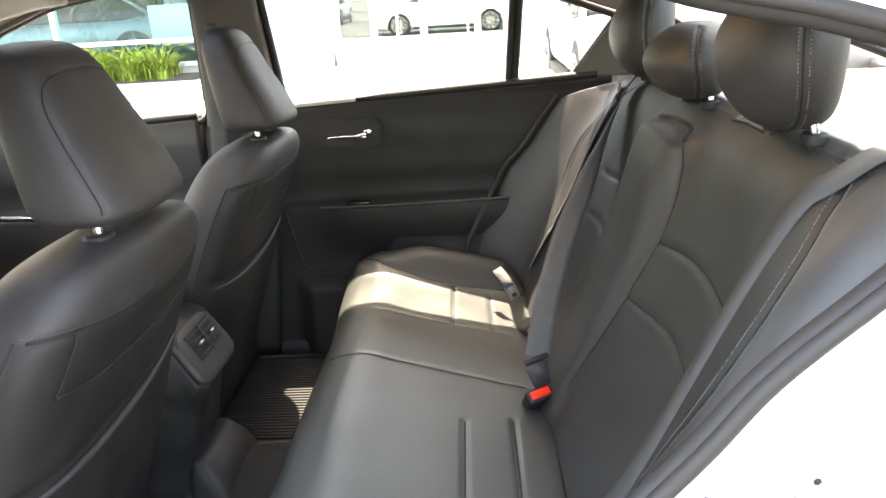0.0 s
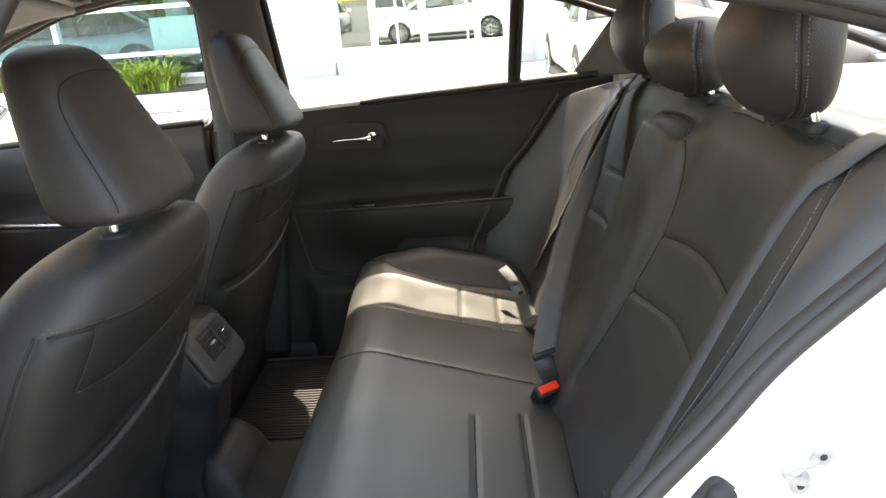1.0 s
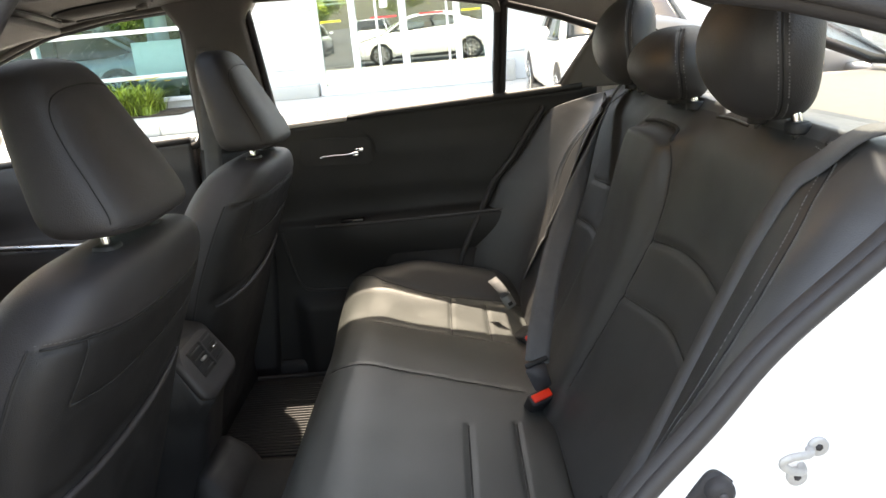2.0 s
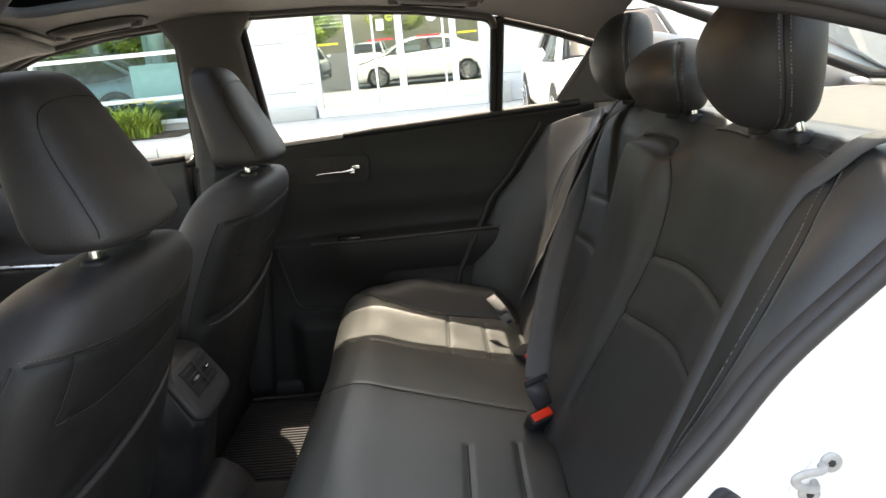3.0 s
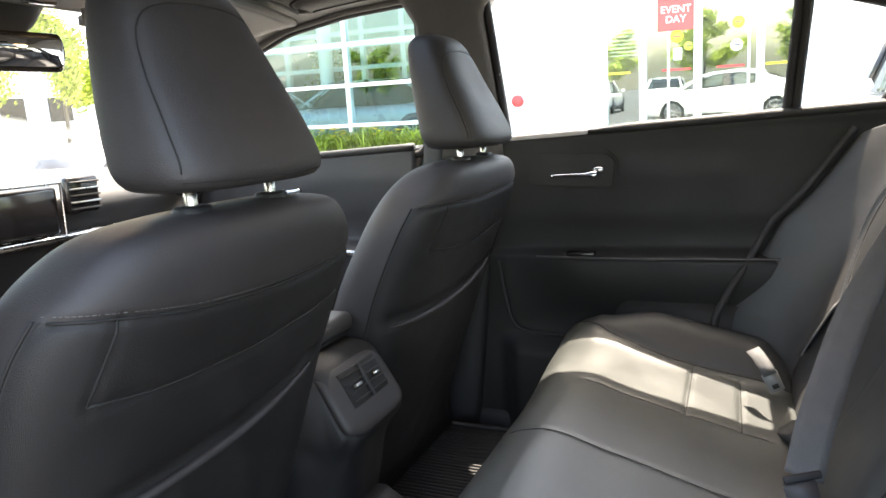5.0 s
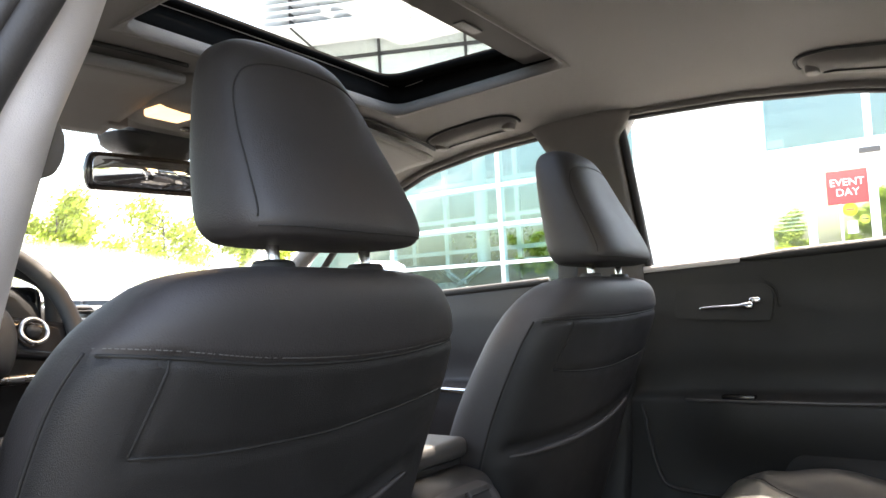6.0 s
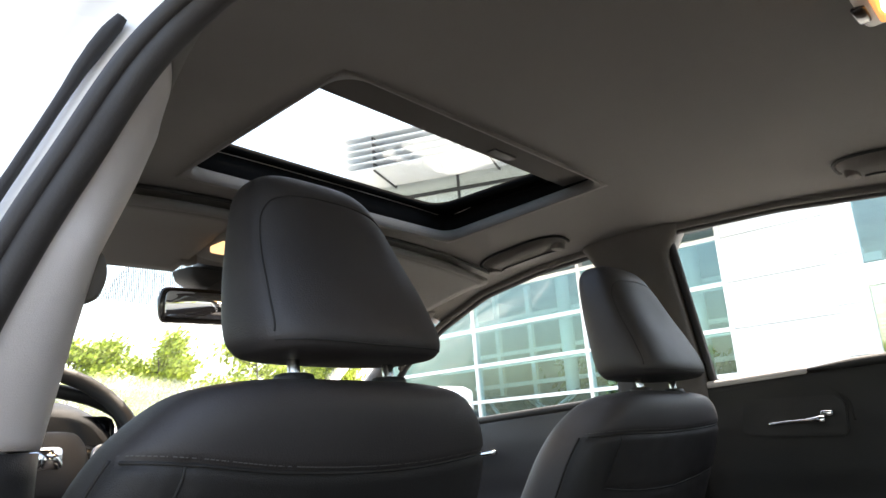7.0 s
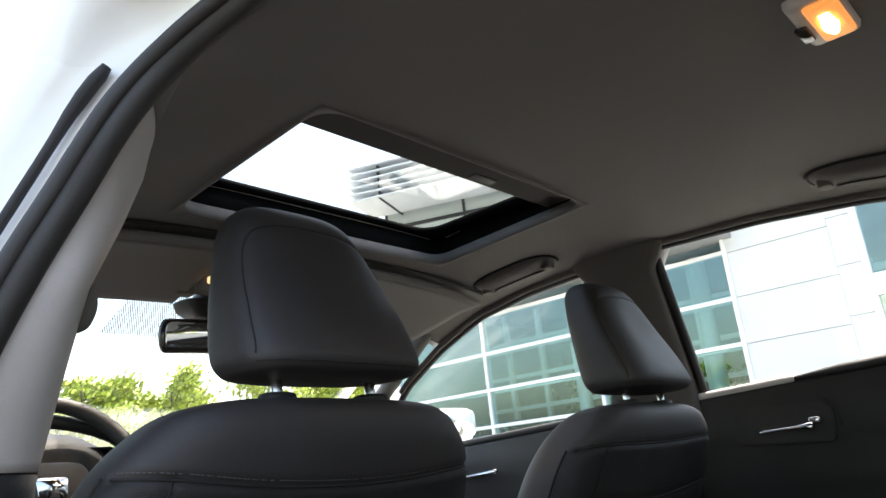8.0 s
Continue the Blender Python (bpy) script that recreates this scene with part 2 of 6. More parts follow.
def prism(outline, axis, a, b, r=0.0):
    """A plate: a 2D outline carried along an axis from a to b, its rims bevelled by r."""
    def at(p, w):
        q = list(p)
        q.insert("xyz".index(axis), w)
        return q
    bm = bmesh.new()
    A, B = [bm.verts.new(at(p, a)) for p in outline], [bm.verts.new(at(p, b)) for p in outline]
    bm.faces.new(A)
    bm.faces.new(B[::-1])
    n = len(A)
    for i in range(n):
        bm.faces.new((A[i], A[(i + 1) % n], B[(i + 1) % n], B[i]))
    bmesh.ops.recalc_face_normals(bm, faces=bm.faces[:])
    if r:
        bmesh.ops.bevel(bm, geom=[e for e in bm.edges if all(v in A for v in e.verts) or all(v in B for v in e.verts)], offset=r, segments=2, affect="EDGES")
    return bm


def rounded(pts, r=0.02, n=5):
    """A 2D outline with its corners rounded."""
    out, N = [], len(pts)
    for i in range(N):
        p, a, b = (Vector(pts[k % N]).to_2d() for k in (i, i - 1, i + 1))
        ra = min(r, (a - p).length * 0.45, (b - p).length * 0.45)
        s, e = p + (a - p).normalized() * ra, p + (b - p).normalized() * ra
        for k in range(n + 1):
            t = k / n
            out.append(tuple((1 - t) ** 2 * s + 2 * t * (1 - t) * p + t * t * e))
    return out


def dist_line(P, line):
    """Distance of many 2D points from a polyline."""
    d = np.full(len(P), 1e9)
    L = np.array(line, float)
    for a, b in zip(L, L[1:]):
        ab = b - a
        t = np.clip(((P - a) @ ab) / max(ab @ ab, 1e-12), 0, 1)
        d = np.minimum(d, np.linalg.norm(P - (a + t[:, None] * ab), axis=1))
    return d


def groove(bm, line, axes, facing, w=0.006, depth=0.004):
    """Presses a seam into the side of bm that looks along facing; line in the two axes named."""
    bmesh.ops.recalc_face_normals(bm, faces=bm.faces[:])
    if any(e.is_boundary for e in bm.edges) and sum(f.normal.dot(Vector(facing)) for f in bm.faces) < 0:
        bmesh.ops.reverse_faces(bm, faces=bm.faces[:])
    bm.normal_update()
    vs = [v for v in bm.verts if v.normal.dot(Vector(facing)) > 0.25]
    P = np.array([[v.co[axes[0]], v.co[axes[1]]] for v in vs])
    d = dist_line(P, line)
    for v, q in zip(vs, d):
        if q < 3 * w:
            v.co -= v.normal * depth * math.exp(-(q / w) ** 2)


def onto(bm, line, axes, facing, lift=0.0):
    """The line laid onto the surface of bm, as seen against facing."""
    from mathutils.bvhtree import BVHTree
    bm.normal_update()
    tree = BVHTree.FromBMesh(bm)
    out, k = [], 3 - axes[0] - axes[1]
    fc = Vector(facing)
    for a, b in line:
        p = Vector((0, 0, 0))
        p[axes[0]], p[axes[1]] = a, b
        p[k] = 3 * fc[k]
        q, nrm, _, _ = tree.ray_cast(p, -fc)
        if q is not None:
            out.append(q + fc * lift)
    return out


def stitches(pts, length=0.0036, gap=0.0014, r=0.00065):
    """A row of short raised threads along pts."""
    bm = bmesh.new()
    P = [Vector(p) for p in pts]
    s = 0.0
    for a, b in zip(P, P[1:]):
        L = (b - a).length
        if L < 1e-6:
            continue
        t = (b - a) / L
        side = t.orthogonal().normalized()
        up = t.cross(side)
        while s < L:
            c0, c1 = a + t * s, a + t * min(L, s + length)
            A = [bm.verts.new(c0 + side * r * x + up * r * y) for x, y in ((1, 0), (0, 1), (-1, 0), (0, -1))]
            B = [bm.verts.new(c1 + side * r * x + up * r * y) for x, y in ((1, 0), (0, 1), (-1, 0), (0, -1))]
            for k in range(4):
                bm.faces.new((A[k], A[(k + 1) % 4], B[(k + 1) % 4], B[k]))
            s += length + gap
        s -= L
    return bm


# ---- the car's shell: shared lines ----
def curve1(keys):
    xs, ys = [k[0] for k in keys], [k[1] for k in keys]
    return lambda x: float(np.interp(x, xs, ys))


belt = lambda x: 1.045 + 0.052 * (x + 0.14)                       # window sill height
side = lambda z: 0.722 - 0.27 * (z - 1.04) if z > 1.04 else 0.722 - 0.04 * (1.04 - z)   # inner half width at a height
roof_c = curve1([(-1.30, 1.22), (-1.04, 1.335), (-0.85, 1.375), (-0.6, 1.398), (-0.3, 1.408), (0.0, 1.405), (0.3, 1.385), (0.55, 1.345), (0.8, 1.285)])
win_top = curve1([(-1.34, 1.10), (-1.22, 1.185), (-1.05, 1.265), (-0.88, 1.325), (-0.7, 1.352), (-0.52, 1.366), (-0.34, 1.372), (-0.1, 1.366), (0.1, 1.348), (0.3, 1.312), (0.45, 1.268), (0.55, 1.232), (0.75, 1.17)])
rail_y = lambda x: side(win_top(x)) - 0.012

def smoothstep(a, b, t):
    t = max(0.0, min(1.0, (t - a) / (b - a)))
    return t * t * (3 - 2 * t)


# ---- ceiling ----
SR = (-0.728, -0.322, 0.329)          # sunroof opening: front, rear, half width


def ceil_z(x, y):
    s = min(1.0, abs(y) / rail_y(x))
    return roof_c(x) - (roof_c(x) - win_top(x) - 0.006) * s ** 3.2


near_y = curve1([(-0.44, 0.62), (-0.30, 0.598), (-0.215, 0.570), (-0.09, 0.552), (0.09, 0.568), (0.25, 0.596), (0.38, 0.621), (0.50, 0.645), (0.60, 0.655)])
near_z = curve1([(-0.44, 1.372), (-0.30, 1.355), (-0.215, 1.346), (-0.09, 1.368), (0.09, 1.352), (0.25, 1.313), (0.38, 1.268), (0.50, 1.238), (0.60, 1.20)])


def liner_z(x, y):
    """The headliner: above the open doorway it comes down to the door seal."""
    if y >= 0 or x < -0.44:
        return ceil_z(x, y)
    s = min(1.0, -y / near_y(x))
    return roof_c(x) - (roof_c(x) - near_z(x)) * s ** 4


def roof_sheet(lift, hole, grow=0.0, x0=-1.04, x1=0.60):
    xs = sorted({*np.linspace(x0, x1, 52).round(4), SR[0] - hole, SR[1] + hole})
    bm = bmesh.new()
    hw = SR[2] + hole
    V = {}
    for i, x in enumerate(xs):
        ry = rail_y(x) + grow
        rn = ry if grow or x < -0.44 else min(ry, near_y(x))
        base = [t for t in np.linspace(-rn, -hw, 14)] + [t for t in np.linspace(-hw, hw, 22)[1:-1]] + [t for t in np.linspace(hw, ry, 14)]
        V[i] = [(x, y) for y in base]
    verts = [[bm.verts.new((x, y, (ceil_z if grow else liner_z)(x, y * rail_y(x) / (rail_y(x) + grow)) + lift * (1 - 0.7 * min(1, abs(y) / rail_y(x)) ** 6))) for x, y in V[i]] for i in range(len(xs))]
    for i in range(len(xs) - 1):
        for j in range(len(verts[0]) - 1):
            inside = xs[i] > SR[0] - hole - 1e-4 and xs[i + 1] < SR[1] + hole + 1e-4 and 13 <= j < 34
            if not inside:
                bm.faces.new((verts[i][j], verts[i + 1][j], verts[i + 1][j + 1], verts[i][j + 1]))
    loose = [v for v in bm.verts if not v.link_faces]
    bmesh.ops.delete(bm, geom=loose, context="VERTS")
    return bm


ceiling = part("ceiling", roof_sheet(0.0, 0.0), HEADLINER)
tagged(ceiling, "grey-beige woven fabric headliner with a sunroof opening", "ceiling", kind="structure")
roof = part("roof", roof_sheet(0.06, 0.0, 0.012, -1.08, 0.62), PAINT)
tagged(roof, "white painted steel car roof above the headliner", "roof", kind="structure")


def ring(pts_in, pts_out, za, zb):
    """A frame between two outlines of equal count, from za down to zb."""
    bm = bmesh.new()
    n = len(pts_in)
    A = [[bm.verts.new((x, y, z(x, y) if callable(z) else z)) for x, y in pts] for pts, z in ((pts_in, za), (pts_out, za), (pts_out, zb), (pts_in, zb))]
    for k in range(4):
        for i in range(n):
            bm.faces.new((A[k][i], A[k][(i + 1) % n], A[(k + 1) % 4][(i + 1) % n], A[(k + 1) % 4][i]))
    return bm


def rect(x0, x1, w, r):
    return rounded([(x0, -w), (x1, -w), (x1, w), (x0, w)], r, 6)


sunroof = thing("sunroof", "tilt-and-slide sunroof with clear glass and a black frame, shade open", "sunroof", kind="structure")
part("headliner_lip", ring(rect(SR[0] + 0.004, SR[1] - 0.004, SR[2] - 0.004, 0.045), rect(SR[0] - 0.003, SR[1] + 0.003, SR[2] + 0.003, 0.001), lambda x, y: ceil_z(x, y) + 0.020, lambda x, y: ceil_z(x, y) - 0.0012), HEADLINER, sunroof)
part("shade", box(SR[1] - 0.092, SR[1] + 0.10, -SR[2] + 0.004, SR[2] - 0.004, 1.424, 1.440, 0.005), mat("brown_shade_fabric", (0.040, 0.035, 0.031), 0.95, var=0.12, vscale=12, bump=0.6, bscale=1300), sunroof, "brown fabric sunshade slid back")
part("shaft", ring(rect(SR[0] - 0.002, SR[1] + 0.002, SR[2] + 0.002, 0.04), rect(SR[0] - 0.012, SR[1] + 0.012, SR[2] + 0.012, 0.045), 1.462, lambda x, y: ceil_z(x, y) + 0.01), BLACKFELT, sunroof)
part("frame", ring(rect(SR[0] + 0.014, SR[1] - 0.03, SR[2] - 0.045, 0.05), rect(SR[0] - 0.01, SR[1] + 0.012, SR[2] + 0.01, 0.045), 1.458, 1.448), BLACKFELT, sunroof, "black painted border of the glass")
pane = part("pane", prism(rect(SR[0] - 0.008, SR[1] + 0.01, SR[2] + 0.008, 0.045), "z", 1.4595, 1.4635), glass("sunroof_glass", (0.86, 0.9, 0.9)), sunroof, "clear sunroof glass", smooth=False)
pane.visible_shadow = False
# light caught by the headliner edge, drawn as a thin pale tube
lip_line = [(x, y) for x, y in rect(SR[0] + 0.002, SR[1] - 0.002, SR[2] - 0.002, 0.045) if x < SR[1] - 0.03]
far_k = max(range(len(lip_line)), key=lambda k: (Vector(lip_line[k]) - Vector(lip_line[k - 1])).length)
lip_line = lip_line[far_k:] + lip_line[:far_k]
part("edge_trim", tube([(x, y, ceil_z(x, y) + 0.0005) for x, y in lip_line], 0.0015, 6), LIGHTTRIM, sunroof, "pale line for the lit headliner edge of the opening")
part("shade_grip", box(SR[1] - 0.078, SR[1] - 0.058, 0.06, 0.12, 1.4215, 1.4255, 0.001), PLASTIC, sunroof, "dark shade grip")


# ---- floor ----
def floor_z(x, y):
    z = 0.29 + 0.10 * math.exp(-(y / 0.13) ** 4)
    if x > -0.14:
        z = max(z, 0.32)
    return z


floor = part("floor", shell(lambda u, v: Vector((-1.75 + 2.5 * u, -0.72 + 1.44 * v, floor_z(-1.75 + 2.5 * u, -0.72 + 1.44 * v))), 60, 60, (0, 0, -0.03)), CARPET)
tagged(floor, "black carpeted car floor with a raised centre tunnel", "floor", kind="structure")


def rib_mat(name, x0, x1, y0, y1, tilt=0.0):
    mt = thing(name, "black ribbed rubber floor mat on the carpet", "floor mat", "floor mats")
    part("tray", box(x0, x1, y0, y1, 0.302, 0.312, 0.004), RUBBER, mt)
    part("rim", tube([(x0, y0, 0.316), (x1, y0, 0.316), (x1, y1, 0.316), (x0, y1, 0.316)], 0.008, 6, closed=True), RUBBER, mt)
    n = int((y1 - y0 - 0.06) / 0.0135)
    first = None
    for i in range(n):
        y = y0 + 0.03 + i * 0.0135
        if first is None:
            first = part("rib", box(x0 + 0.03, x1 - 0.015, -0.0035, 0.0035, 0.312, 0.319, 0.0015, 1), RUBBER, mt)
            first.location.y = y
        else:
            o = first.copy()
            scene.collection.objects.link(o)
            o.location.y = y
    return mt


rib_mat("floor_mat", -0.54, -0.10, 0.17, 0.63)
rib_mat("floor_mat", -0.54, -0.10, -0.63, -0.17)


# ---- front seats ----
def posts(parent, x, z0, z1, y, gap, lean=0.0, big=1.0):
    for s in (-1, 1):
        p = part("post", tube([(x, y + s * gap, z0 - 0.02), (x, y + s * gap, z0), (x - lean, y + s * gap, z1)], 0.0065, 12), POSTSTEEL, parent, "bright steel headrest post")
        g = part("guide", loft([(x, y + s * gap, z0 - 0.012, 0.022 * big, 0.026 * big), (x, y + s * gap, z0 - 0.004 * big, 0.022 * big, 0.026 * big), (x, y + s * gap, z0 + 0.004 * big, 0.019 * big, 0.023 * big), (x, y + s * gap, z0 + 0.009 * big ** 3, 0.012 * big, 0.014 * big)], 20, 10), PLASTIC, parent, "black plastic post guide")


def front_seat(yc, yoke_line):
    st = thing("front_seat", "black leather front car seat with a tall headrest, seen from behind", "car seat", "front seats")
    # backrest
    rows = [(-0.535, yc, 0.33, 0.03, 0.14), (-0.53, yc, 0.36, 0.07, 0.20), (-0.51, yc, 0.46, 0.09, 0.232), (-0.465, yc, 0.62, 0.10, 0.248),
            (-0.415, yc, 0.77, 0.098, 0.256), (-0.362, yc, 0.885, 0.092, 0.250), (-0.335, yc, 0.94, 0.088, 0.232), (-0.318, yc, 0.975, 0.078, 0.205),
            (-0.306, yc, 0.998, 0.060, 0.172), (-0.300, yc, 1.008, 0.036, 0.12), (-0.298, yc, 1.011, 0.010, 0.05)]
    bm = loft(rows, 120, 150, 0.62)
    yoke = spline([(yc + a, z) for a, z in yoke_line], 60)
    drop = spline([(yc - 0.188, 0.936), (yc - 0.197, 0.897), (yc - 0.204, 0.860)], 16)
    pocket = spline([(yc - 0.204, 0.860), (yc - 0.126, 0.852), (yc - 0.009, 0.849), (yc + 0.044, 0.853), (yc + 0.20, 0.868)], 40)
    fac = (1, 0, 0)
    for line, w, d in ((yoke, 0.005, 0.004), (drop, 0.004, 0.003), (pocket, 0.004, 0.004)):
        groove(bm, line, (1, 2), fac, w, d)
    yl, dl, pl = (onto(bm, l, (1, 2), fac, 0.0006) for l in (yoke, drop, pocket))
    ys = onto(bm, [(a, b + 0.0055) for a, b in yoke], (1, 2), fac, 0.0003)
    # the lower back panel with its flared border
    edge = spline([(yc - 0.235, 0.724), (yc - 0.16, 0.728), (yc - 0.05, 0.732), (yc + 0.06, 0.744), (yc + 0.17, 0.772)], 40)
    groove(bm, [(a, b + 0.012) for a, b in edge], (1, 2), fac, 0.012, 0.010)
    el = onto(bm, edge, (1, 2), fac, 0.002)
    back = part("backrest", bm, VINYL, st, "black leather backrest with a darker map pocket")
    back.data.materials.append(VINYL_D)
    yk = curve1(sorted(yoke))
    for pg in back.data.polygons:
        if pg.center.z < yk(pg.center.y) and pg.normal.x > 0.1:
            pg.material_index = 1
    part("seam", tube(yl, 0.0016, 6), SEAMDARK, back)
    part("stitching", stitches(ys), THREAD, back, "grey contrast stitching")
    part("seam", tube(dl, 0.0013, 6), SEAMDARK, back)
    part("pocket_seam", tube(pl, 0.0014, 6), SEAMDARK, back)
    R = spline(rows, 90)
    for sgn in (-1, 1):
        edge_line = [(x + a * spow(math.cos(1.5), 0.62) + 0.0008, y + sgn * (b * spow(math.sin(1.5), 0.62) + 0.0008), z) for x, y, z, a, b in R if 0.42 < z < yoke_line[0 if sgn < 0 else -1][1] + 0.002]
        part("side_piping", tube(edge_line, 0.0019, 6), SEAMDARK, back, "dark piping down the side edge")
    part("pocket_lip", tube(el, [0.002 + 0.004 * math.sin(math.pi * i / (len(el) - 1)) ** 0.5 for i in range(len(el))], 8), VINYL, back, "rolled lip of the map pocket")
    # cushion
    rows = []
    cu = grid(lambda u, v: Vector((-1.00 + 0.53 * v, yc + (0.26 * (2 * u - 1)) * (1 - 0.12 * max(0, 0.5 - v)), 0.50 - 0.05 * v + 0.05 * abs(2 * u - 1) ** 3 - 0.10 * max(0.0, 0.12 - v) / 0.12 - 0.16 * max(0.0, abs(2 * u - 1) - 0.9) / 0.1)), 40, 40)
    ext = bmesh.ops.extrude_face_region(cu, geom=cu.faces[:])
    for v in [g for g in ext["geom"] if isinstance(g, bmesh.types.BMVert)]:
        v.co.z = 0.32
    part("cushion", cu, LEATHER, st)
    part("seat_base", box(-0.98, -0.50, yc - 0.22, yc + 0.22, 0.285, 0.38, 0.02), PLASTIC, st)
    for s in (-1, 1):
        part("rail", box(-1.02, -0.55, yc + s * 0.2 - 0.02, yc + s * 0.2 + 0.02, 0.285, 0.315, 0.005), STEEL, st)
    # headrest
    posts(st, -0.288, 1.012, 1.075, yc, 0.065, 0.006, 0.78)
    hr = [(-0.293, yc, 1.030, 0.030, 0.070), (-0.293, yc, 1.032, 0.052, 0.102), (-0.292, yc, 1.038, 0.065, 0.116), (-0.296, yc, 1.056, 0.071, 0.123), (-0.310, yc, 1.10, 0.065, 0.119),
          (-0.328, yc, 1.15, 0.056, 0.108), (-0.344, yc, 1.20, 0.047, 0.095), (-0.352, yc, 1.226, 0.040, 0.083), (-0.356, yc, 1.241, 0.029, 0.066), (-0.358, yc, 1.248, 0.014, 0.040), (-0.358, yc, 1.249, 0.004, 0.012)]
    hb = loft(hr, 110, 120, 0.66)
    pan = spline([(yc - 0.113, 1.050), (yc - 0.110, 1.09), (yc - 0.102, 1.14), (yc - 0.088, 1.188), (yc - 0.062, 1.208), (yc, 1.214), (yc + 0.062, 1.208), (yc + 0.088, 1.188), (yc + 0.102, 1.14), (yc + 0.110, 1.09), (yc + 0.113, 1.050)], 110)
    groove(hb, pan, (1, 2), fac, 0.003, 0.0014)
    low = onto(hb, spline([(yc - 0.112, 1.042), (yc, 1.040), (yc + 0.112, 1.042)], 40), (1, 2), fac, 0.0006)
    pn = onto(hb, pan, (1, 2), fac, 0.0003)
    hp = part("headrest", hb, VINYL, st, "black leather headrest with a sewn panel")
    part("seam", tube(pn, 0.0009, 6), SEAMDARK, hp)
    part("seam", tube(low, 0.0007, 6), SEAMDARK, hp)
    return st


front_seat(-0.37, [(-0.252, 0.943), (-0.19, 0.936), (-0.105, 0.924), (-0.01, 0.918), (0.075, 0.918), (0.15, 0.923), (0.25, 0.931)])
front_seat(0.365, [(-0.252, 0.936), (-0.19, 0.940), (-0.065, 0.939), (0.05, 0.942), (0.15, 0.947), (0.25, 0.953)])

# ---- rear bench ----
bench = thing("rear_bench_seat", "black leather rear bench seat with three headrests, partly sunlit", "car seat")


def cush_top(x, y):
    """Height of the cushion."""
    a = abs(y)
    z = 0.603 - 0.235 * max(0.0, x + 0.10)
    z -= 0.010 * math.exp(-((a - 0.32) / 0.14) ** 2)                      # two seat hollows
    z += 0.078 * (1 / (1 + math.exp(-(a - 0.560) / 0.015))) * smoothstep(-0.20, 0.07, x) * (1 - smoothstep(0.24, 0.36, x)) * (1 - max(0, (a - 0.61) / 0.08) ** 2)
    return z


PROFILE = spline([(0.02, -0.06, 0.25), (0.08, -0.105, 0.30), (0.18, -0.145, 0.42), (0.26, -0.163, 0.505), (0.31, -0.155, 0.555), (0.36, -0.125, 0.585), (0.42, -0.08, 0.596)], 30)


def cush_f(u, v):
    y = -0.66 + 1.32 * u
    if v < 0.34:
        k = v / 0.34 * 29
        i = min(28, int(k))
        (_, xa, za), (_, xb, zb) = PROFILE[i], PROFILE[i + 1]
        x, z = xa + (xb - xa) * (k - i), za + (zb - za) * (k - i)
        t = v / 0.34
        far_end = smoothstep(0.15, 0.55, y) * t
        return Vector((x - 0.032 * far_end * (1 - 0.75 * t ** 6), y, z + (cush_top(-0.08, y) - 0.596) * t ** 3))
    t = (v - 0.34) / 0.66
    x = -0.08 + 0.46 * t - 0.008 * smoothstep(0.15, 0.55, y) * (1 - t)
    w = math.exp(-(t / 0.12) ** 2)
    z = cush_top(x, y) * (1 - w) + (cush_top(-0.08, y)) * w
    return Vector((x, y, z - 0.05 * max(0, (t - 0.8) / 0.2) ** 2))


cb = grid(cush_f, 260, 120)
seams_c = {
    "far_bolster": spline([(-0.14, 0.634), (-0.1, 0.592), (-0.055, 0.56), (0, 0.545), (0.05, 0.537), (0.12, 0.535), (0.22, 0.54), (0.3, 0.545)], 60),
    "near_bolster": spline([(-0.14, -0.634), (-0.1, -0.592), (-0.055, -0.56), (0, -0.545), (0.05, -0.537), (0.12, -0.535), (0.22, -0.54), (0.3, -0.545)], 60),
    "cross": [(0.120, 0.315), (0.118, 0.53)],
    "cross_b": [(0.216, 0.315), (0.210, 0.52)],
    "cross_c": [(0.150, -0.52), (0.148, -0.125)],
    "cross_d": [(0.240, -0.52), (0.238, -0.095)],
    "middle": spline([(-0.13, 0.06), (0.05, 0.06), (0.15, 0.05), (0.27, 0.04)], 40),
    "middle_far": spline([(-0.06, 0.32), (0.10, 0.315), (0.26, 0.31)], 40),
}
up = (0, 0, 1)
for key, line in seams_c.items():
    groove(cb, line, (0, 1), up, 0.0042 if "cross" in key else 0.006, 0.0045 if "cross" in key else 0.005 if "bolster" in key else 0.002)
lines_c = {k: onto(cb, spline(l, 50), (0, 1), up, 0.0004) for k, l in seams_c.items()}
ext = bmesh.ops.extrude_face_region(cb, geom=cb.faces[:])
for v in [g for g in ext["geom"] if isinstance(g, bmesh.types.BMVert)]:
    v.co.x, v.co.z = max(v.co.x, -0.02), 0.26
cushion = part("seat_cushion", cb, SEATLEATHER, bench, "long leather seat cushion with raised outer bolsters")
cushion.data.materials.append(LEATHER_B)
bol_x = curve1([(x, y) for x, y in seams_c["far_bolster"]])
for pg in cushion.data.polygons:
    if abs(pg.center.y) > bol_x(pg.center.x):
        pg.material_index = 1
for key in ("far_bolster", "near_bolster", "cross", "cross_b", "cross_c", "cross_d"):
    part("seam", tube(lines_c[key], 0.0014, 6), SEAMDARK, cushion)
for key in ("middle", "middle_far"):
    part("seam", tube(lines_c[key], 0.0008, 6), SEAMDARK, cushion)


